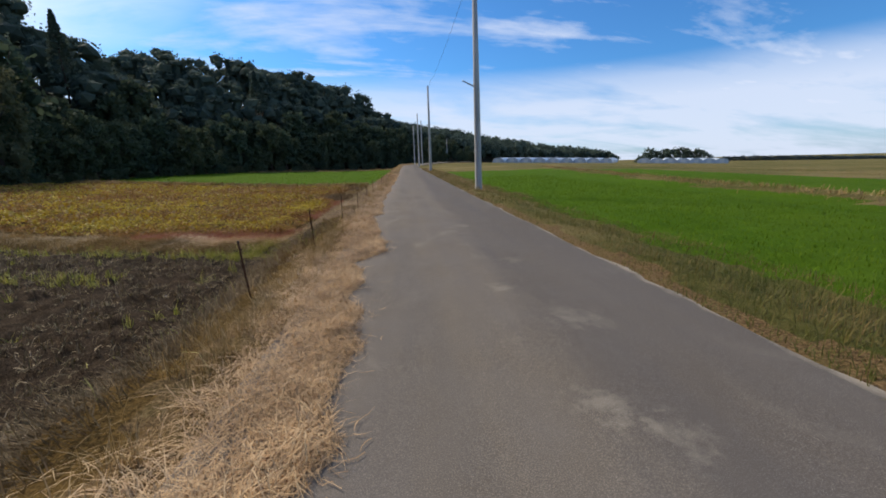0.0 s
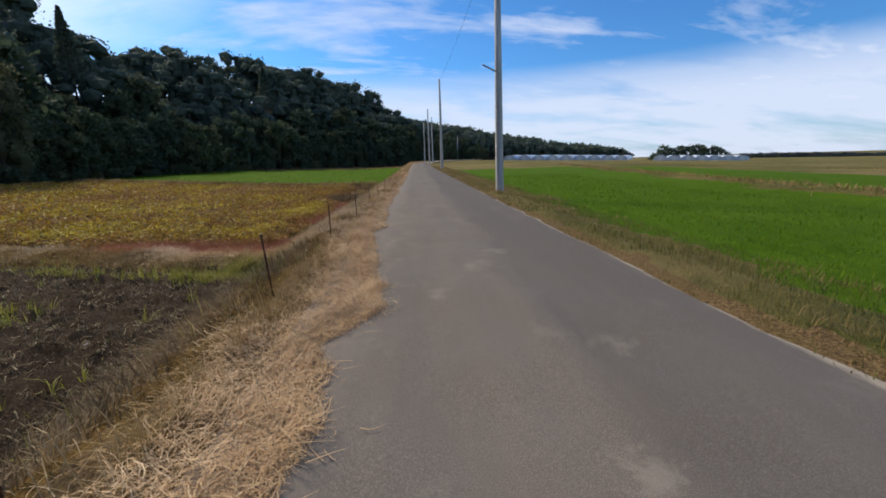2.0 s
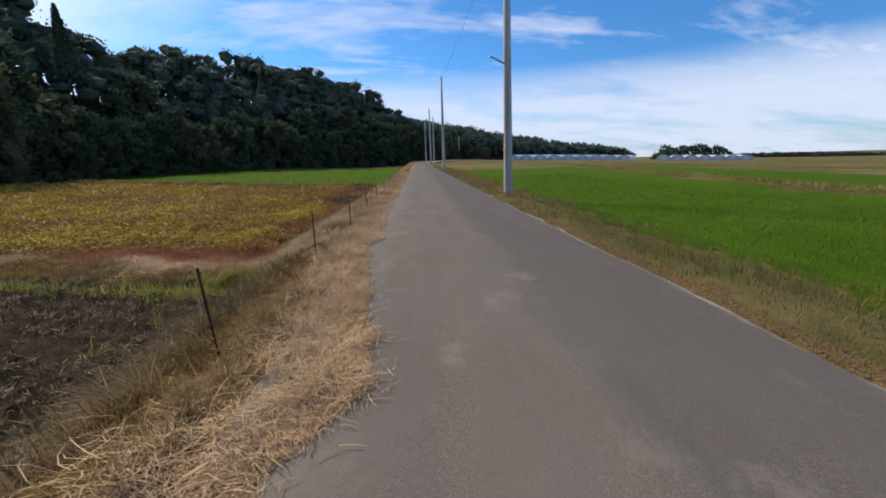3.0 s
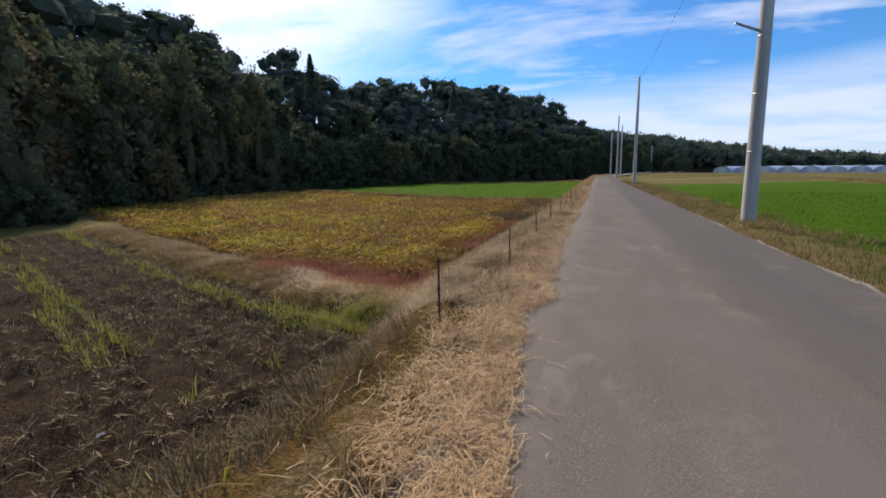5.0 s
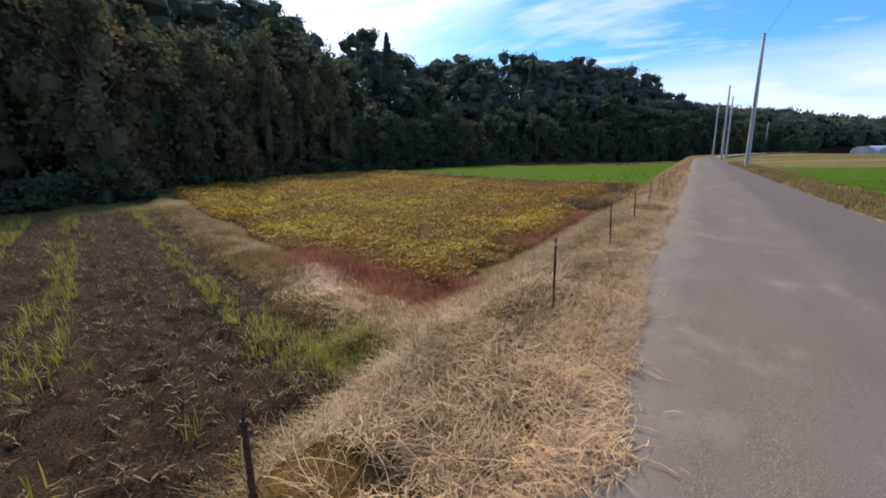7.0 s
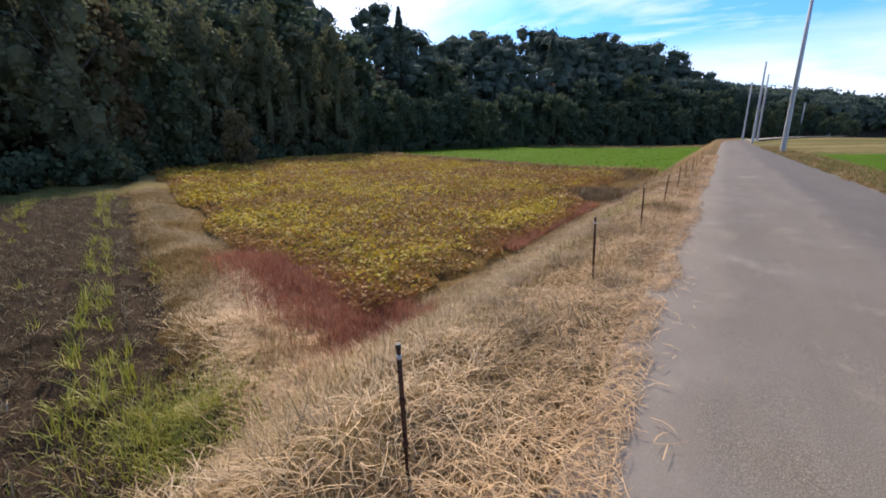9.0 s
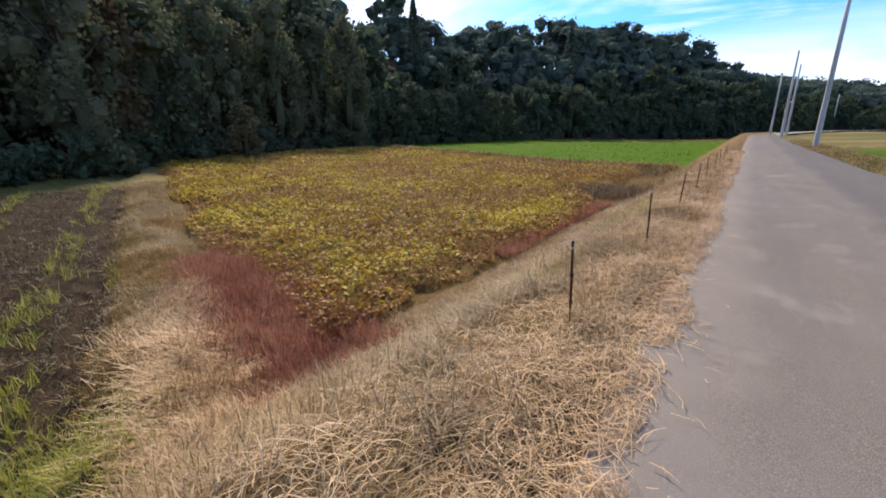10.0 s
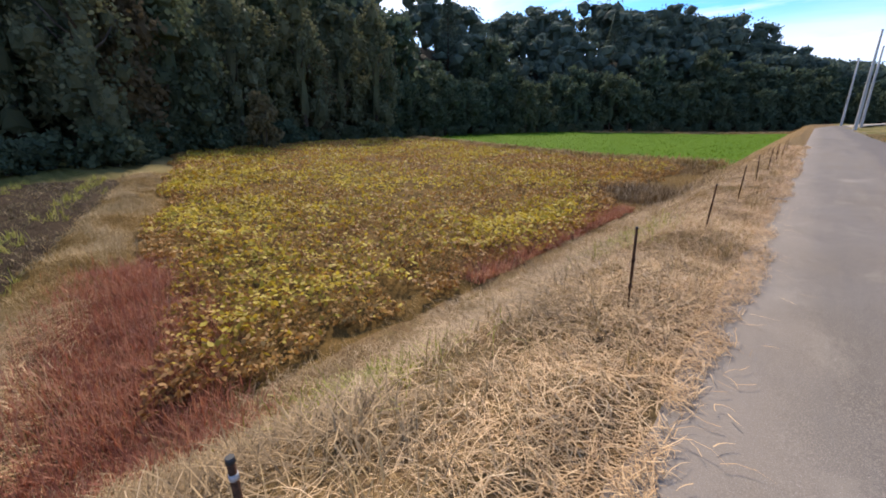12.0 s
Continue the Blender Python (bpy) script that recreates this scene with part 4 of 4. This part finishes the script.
def along(line, gap):
    """Places every gap metres along a line, with its way."""
    out = []
    carry = 0.0
    for a, b in zip(line, line[1:]):
        a, b = Vector(a), Vector(b)
        l = (b - a).length
        d = carry
        while d < l:
            out.append((a + (b - a) * (d / l), (b - a) / l))
            d += gap
        carry = d - l
    return out


def plant_trees():
    gen = np.random.default_rng(21)
    broad = "broad dark evergreen tree at the edge of a wood"
    pale = "tall feathery grey-green tree at the edge of a wood"
    kinds = [build_tree(13.0, 9.0, 3, LEAF_DARK, broad), build_tree(15.0, 9.5, 5, LEAF_DARK, broad), build_tree(11.0, 8.5, 8, LEAF_DARK, broad),
             build_tree(15.0, 6.0, 12, LEAF_PALE, pale, True, 0.40), build_tree(17.0, 6.6, 14, LEAF_PALE, pale, True, 0.40), build_tree(13.0, 5.4, 16, LEAF_PALE, pale, True, 0.36)]
    kinds += [build_tree(13.0, 9.0, 23, LEAF_DARK, broad, False, 0.85, 42), build_tree(15.0, 9.5, 25, LEAF_DARK, broad, False, 0.85, 42), build_tree(16.0, 6.6, 27, LEAF_PALE, pale, True, 0.78, 42)]
    kinds += [build_tree(12.0, 5.6, 31, LEAF_RUSSET, "russet-tinged tree among the grey-green grove", True, 0.48, 150)]
    used = [False] * len(kinds)
    for row, (gap, back, grow) in enumerate(((4.6, 2.5, 0.92), (5.6, 8.5, 1.12), (6.5, 15.0, 1.22))):
        for p, d in along(EDGE[1:13], gap):
            normal = Vector((-d.y, d.x))
            if d.y < 0:
                normal = -normal
            q = p + normal * (back + gen.normal(0, 1.2) + (6.0 if p.y < 20 else 0.0))
            grove = -54 < p.x < -36 and 21 < p.y < 62
            i = int(gen.integers(3, 6)) if grove and gen.random() < 0.8 else int(gen.integers(0, 3))
            if grove and row == 0 and gen.random() < 0.22:
                i = 9
            elif row == 2 or p.y > 88 or p.y < 2 or (row == 1 and p.y > 55):
                i = 6 + (i % 2 if i < 3 else 2)
            s = grow * (gen.uniform(0.82, 1.18) if p.y < 60 else gen.uniform(0.62, 1.30)) * (1 - 0.42 * float(step(118, 190, p.y))) * (1 - (0.34, 0.24, 0.12)[row] * float(step(60, 95, p.y)))
            z = float(land(q.x, q.y)) + back * 0.12
            m = pose(q.x, q.y, z, 0, 0, gen.uniform(0, 360)) @ Matrix.Diagonal((s, s, s * gen.uniform(0.92, 1.12), 1))
            if not used[i]:
                used[i] = True
                kinds[i].matrix_basis = m
            else:
                c = copy_thing(kinds[i], Matrix.Identity(4))
                c.matrix_basis = m


def far_woods():
    """The wooded hillside behind the first trees: one mass of crowns."""
    gen = np.random.default_rng(33)
    V, F, n0 = [], [], 0
    for back, gap, rise in ((23, 6.0, 7.0), (31, 6.5, 13.0), (40, 7.0, 17.5), (49, 7.0, 21.0), (58, 7.5, 23.0), (68, 8.5, 23.5)):
        for p, d in along(EDGE, gap):
            normal = Vector((-d.y, d.x))
            far = max(1.0, p.length / 160)
            if far > 1.4 and gen.random() > 1.6 / far:
                continue
            q = p + normal * (back + gen.normal(0, 2.0))
            low = float(np.interp(p.y, HILL_Y, HILL_LOW))
            h = gen.uniform(9.5, 13.0) * (0.55 + 0.45 * low)
            v, f = crown_arrays(h, h * gen.uniform(0.95, 1.25) * min(far, 2.0), gen, False, 0.74 * min(far, 2.2), 34, 10, 0.72)
            v = v + np.array([q.x, q.y, float(land(min(q.x, -6) if q.y < 140 else q.x, q.y)) + rise * low])
            V.append(v)
            F += [tuple(n0 + i for i in x) for x in f]
            n0 += len(v)
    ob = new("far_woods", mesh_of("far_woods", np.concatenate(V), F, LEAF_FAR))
    tagged(ob, "dense dark woods covering a long low hillside", "woods", kind="stuff")


def hill_sheet():
    """The slope under the woods."""
    bm = bmesh.new()
    rows = []
    for p, d in along(EDGE, 12.0):
        normal = Vector((-d.y, d.x))
        row = []
        for back, z in ((14, -1.6), (23, 6.0), (40, 16.5), (58, 22.0), (75, 23.0), (120, 22.0), (170, -4)):
            q = p + normal * back
            low = float(np.interp(p.y, HILL_Y, HILL_LOW))
            row.append(bm.verts.new((q.x, q.y, z * low * 0.94 + 1.5 * float(wave(q.x, q.y, 0.05)))))
        rows.append(row)
    for a, b in zip(rows, rows[1:]):
        for i in range(6):
            bm.faces.new((a[i], b[i], b[i + 1], a[i + 1]))
    me = bpy.data.meshes.new("hillside")
    bm.to_mesh(me)
    bm.free()
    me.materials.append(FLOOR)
    tagged(new("hillside", me), "dark leaf-littered slope under the woods", "ground", kind="structure")


def low_bushes():
    gen = np.random.default_rng(5)
    label = "low dark green bush in front of the wood"
    made = []
    for seed in (41, 42, 43):
        g = np.random.default_rng(seed)
        root = tagged(new("bush"), label, "bush", "bushes at the wood's foot")
        bm = bmesh.new()
        for i in range(5):
            a = g.uniform(0, 6.28)
            tube([(0, 0, -0.2), (0.5 * math.cos(a), 0.5 * math.sin(a), 0.8), (0.9 * math.cos(a), 0.9 * math.sin(a), 1.5)], [0.05, 0.03, 0.012], 6, bm)
        part("stem", bm, BARK, root)
        v, f = crown_arrays(2.3, 3.4, g, False, 0.34, 46, 20)
        c = new("crown", mesh_of("crown", v, f, LEAF_DARK if seed != 42 else LEAF_PALE))
        c.parent = root
        made.append(root)
    used = [False] * 3
    for p, d in along(EDGE[1:12], 2.6):
        normal = Vector((-d.y, d.x))
        if d.y < 0:
            normal = -normal
        q = p + normal * gen.uniform(-2.0, 1.5)
        i = int(gen.integers(0, 3))
        s = gen.uniform(0.6, 1.25) * (0.75 if q.y > 60 else 1.0)
        m = pose(q.x, q.y, float(land(q.x, q.y)) - 0.1, 0, 0, gen.uniform(0, 360)) @ Matrix.Diagonal((s, s, s, 1))
        if not used[i]:
            used[i] = True
            made[i].matrix_basis = m
        else:
            c = copy_thing(made[i], Matrix.Identity(4))
            c.matrix_basis = m


def build_conifer(x, y, top, height=13.0):
    """A pointed cedar that stands above the other crowns."""
    gen = np.random.default_rng(int(top * 10))
    root = tagged(new("conifer_tree"), "dark pointed conifer rising above the wooded skyline", "tree", "conifers on the skyline")
    part("trunk", tube([(0, 0, -12), (0, 0, height * 0.5), (0.1, 0, height)], [0.32, 0.2, 0.04], 8), BARK, root)
    n = 2600
    h = gen.random(n) ** 0.8
    tier = 0.72 + 0.28 * np.abs(np.sin(h * 26))
    r = (0.25 + 3.0 * (1 - h)) * tier * gen.uniform(0.55, 1.05, n)
    a = gen.uniform(0, 6.28, n)
    at = np.stack([r * np.cos(a), r * np.sin(a), height * h - 0.25 * r], -1)
    v, f = leaf_arrays(at, gen.uniform(0.35, 0.7, n), 0.6, gen)
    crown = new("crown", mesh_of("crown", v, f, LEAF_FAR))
    crown.parent = root
    root.matrix_basis = pose(x, y, top - height)


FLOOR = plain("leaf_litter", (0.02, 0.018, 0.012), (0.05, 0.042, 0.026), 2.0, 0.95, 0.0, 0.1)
plant_trees()
low_bushes()
hill_sheet()
far_woods()
build_conifer(-72.0, 95.5, 34.6)
build_conifer(-48.5, 140.0, 32.4, 10.0)


def distant_hills():
    """Wooded rises on the far side of the plain."""
    gen = np.random.default_rng(77)
    for name, az0, az1, dist, top, label in (("wooded_knoll", 31.0, 38.6, 620, 18, "flat-topped wooded knoll beyond the greenhouses"), ("far_ridge", 40.0, 62.0, 1500, 14, "low ridge on the far horizon, tinted blue for haze")):
        V, F, n0 = [], [], 0
        span = math.radians(az1 - az0) * dist
        n = int(span / 7)
        for i in range(n):
            u = (i + gen.uniform(-0.4, 0.4)) / n
            a = math.radians(az0 + (az1 - az0) * u)
            hump = min(1, 7 * u, 7 * (1 - u)) if name == "wooded_knoll" else (0.55 + 0.45 * math.sin(u * 5 + 1.0)) * min(1, 6 * (1 - u) + 0.2)
            h = top * (0.35 + 0.65 * hump) * gen.uniform(0.85, 1.1)
            x, y = dist * math.sin(a), dist * math.cos(a)
            v, f = crown_arrays(h, 20, gen, False, 2.2, 18, 10, 0.62)
            V.append(v + np.array([x, y, float(land(x, y)) - 1]))
            F += [tuple(n0 + j for j in q) for q in f]
            n0 += len(v)
        # The farthest ridge takes the leaves whose colour holds the air haze.
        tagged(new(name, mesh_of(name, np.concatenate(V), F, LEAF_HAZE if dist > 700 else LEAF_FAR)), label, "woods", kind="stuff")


distant_hills()


def tan_shrub():
    """The one pale shrub that stands out at the foot of the wood."""
    g = np.random.default_rng(52)
    root = tagged(new("shrub"), "tall tan-leaved shrub at the foot of the dark wood", "shrub")
    bm = bmesh.new()
    for i in range(4):
        a = g.uniform(0, 6.28)
        tube([(0, 0, -0.2), (0.5 * math.cos(a), 0.5 * math.sin(a), 2.2), (0.9 * math.cos(a), 0.9 * math.sin(a), 3.8)], [0.08, 0.05, 0.02], 6, bm)
    part("stem", bm, BARK, root)
    v, f = crown_arrays(5.2, 3.2, g, False, 0.34, 110)
    c = new("crown", mesh_of("crown", v, f, LEAF_TAN))
    c.parent = root
    root.matrix_basis = pose(-41.0, 33.6, float(land(-41.0, 33.6)), 0, 0, 0)


LEAF_TAN = crown_material("tan_leaves", (0.10, 0.085, 0.045), (0.17, 0.14, 0.075), (0.26, 0.21, 0.12))
tan_shrub()

# ---------------------------------------------------------------- small things


def lying(name, points, radius, mat, label, category):
    ob = new(name, bpy.data.meshes.new(name))
    bm = tube(points, [radius * f for f in np.linspace(1.0, 0.55, len(points))], 7)
    bm.to_mesh(ob.data)
    bm.free()
    ob.data.materials.append(mat)
    return tagged(ob, label, category)


def small_things():
    lying("dry_stalk", [(-1.02, 2.58, 0.018), (-1.08, 2.46, 0.022), (-1.16, 2.36, 0.020), (-1.27, 2.27, 0.018), (-1.36, 2.23, 0.020)], 0.006, TWIG, "long dry stalk lying on the asphalt", "stalk")
    rod = [(-3.34 + 0.02 * i, 16.45 + 0.15 * i) for i in range(6)]
    lying("fallen_rod", [(x, y, float(ground_z(x, y)) + 0.05) for x, y in rod], 0.008, RUST, "thin dark rod fallen among the dry grass", "rod")
    gen = np.random.default_rng(9)
    for x, y, size in ((-6.2, 9.0, 0.06),):
        bm = bmesh.new()
        bmesh.ops.create_grid(bm, x_segments=5, y_segments=4, size=0.5)
        for v in bm.verts:
            v.co = Vector((v.co.x * size * 1.5, v.co.y * size, 0.02 + gen.uniform(0, 0.035)))
        bmesh.ops.solidify(bm, geom=bm.faces[:], thickness=0.002)
        ob = new("plastic_scrap", bpy.data.meshes.new("plastic_scrap"))
        bm.to_mesh(ob.data)
        bm.free()
        ob.data.materials.append(TAPE)
        ob.matrix_basis = pose(x, y, float(ground_z(x, y)) + 0.01, 0, 0, gen.uniform(0, 180))
        tagged(ob, "crumpled white plastic scrap lying on the mud", "litter")


TWIG = plain("bleached_stalk", (0.30, 0.22, 0.14), (0.50, 0.40, 0.28), 40.0, 0.8)
small_things()
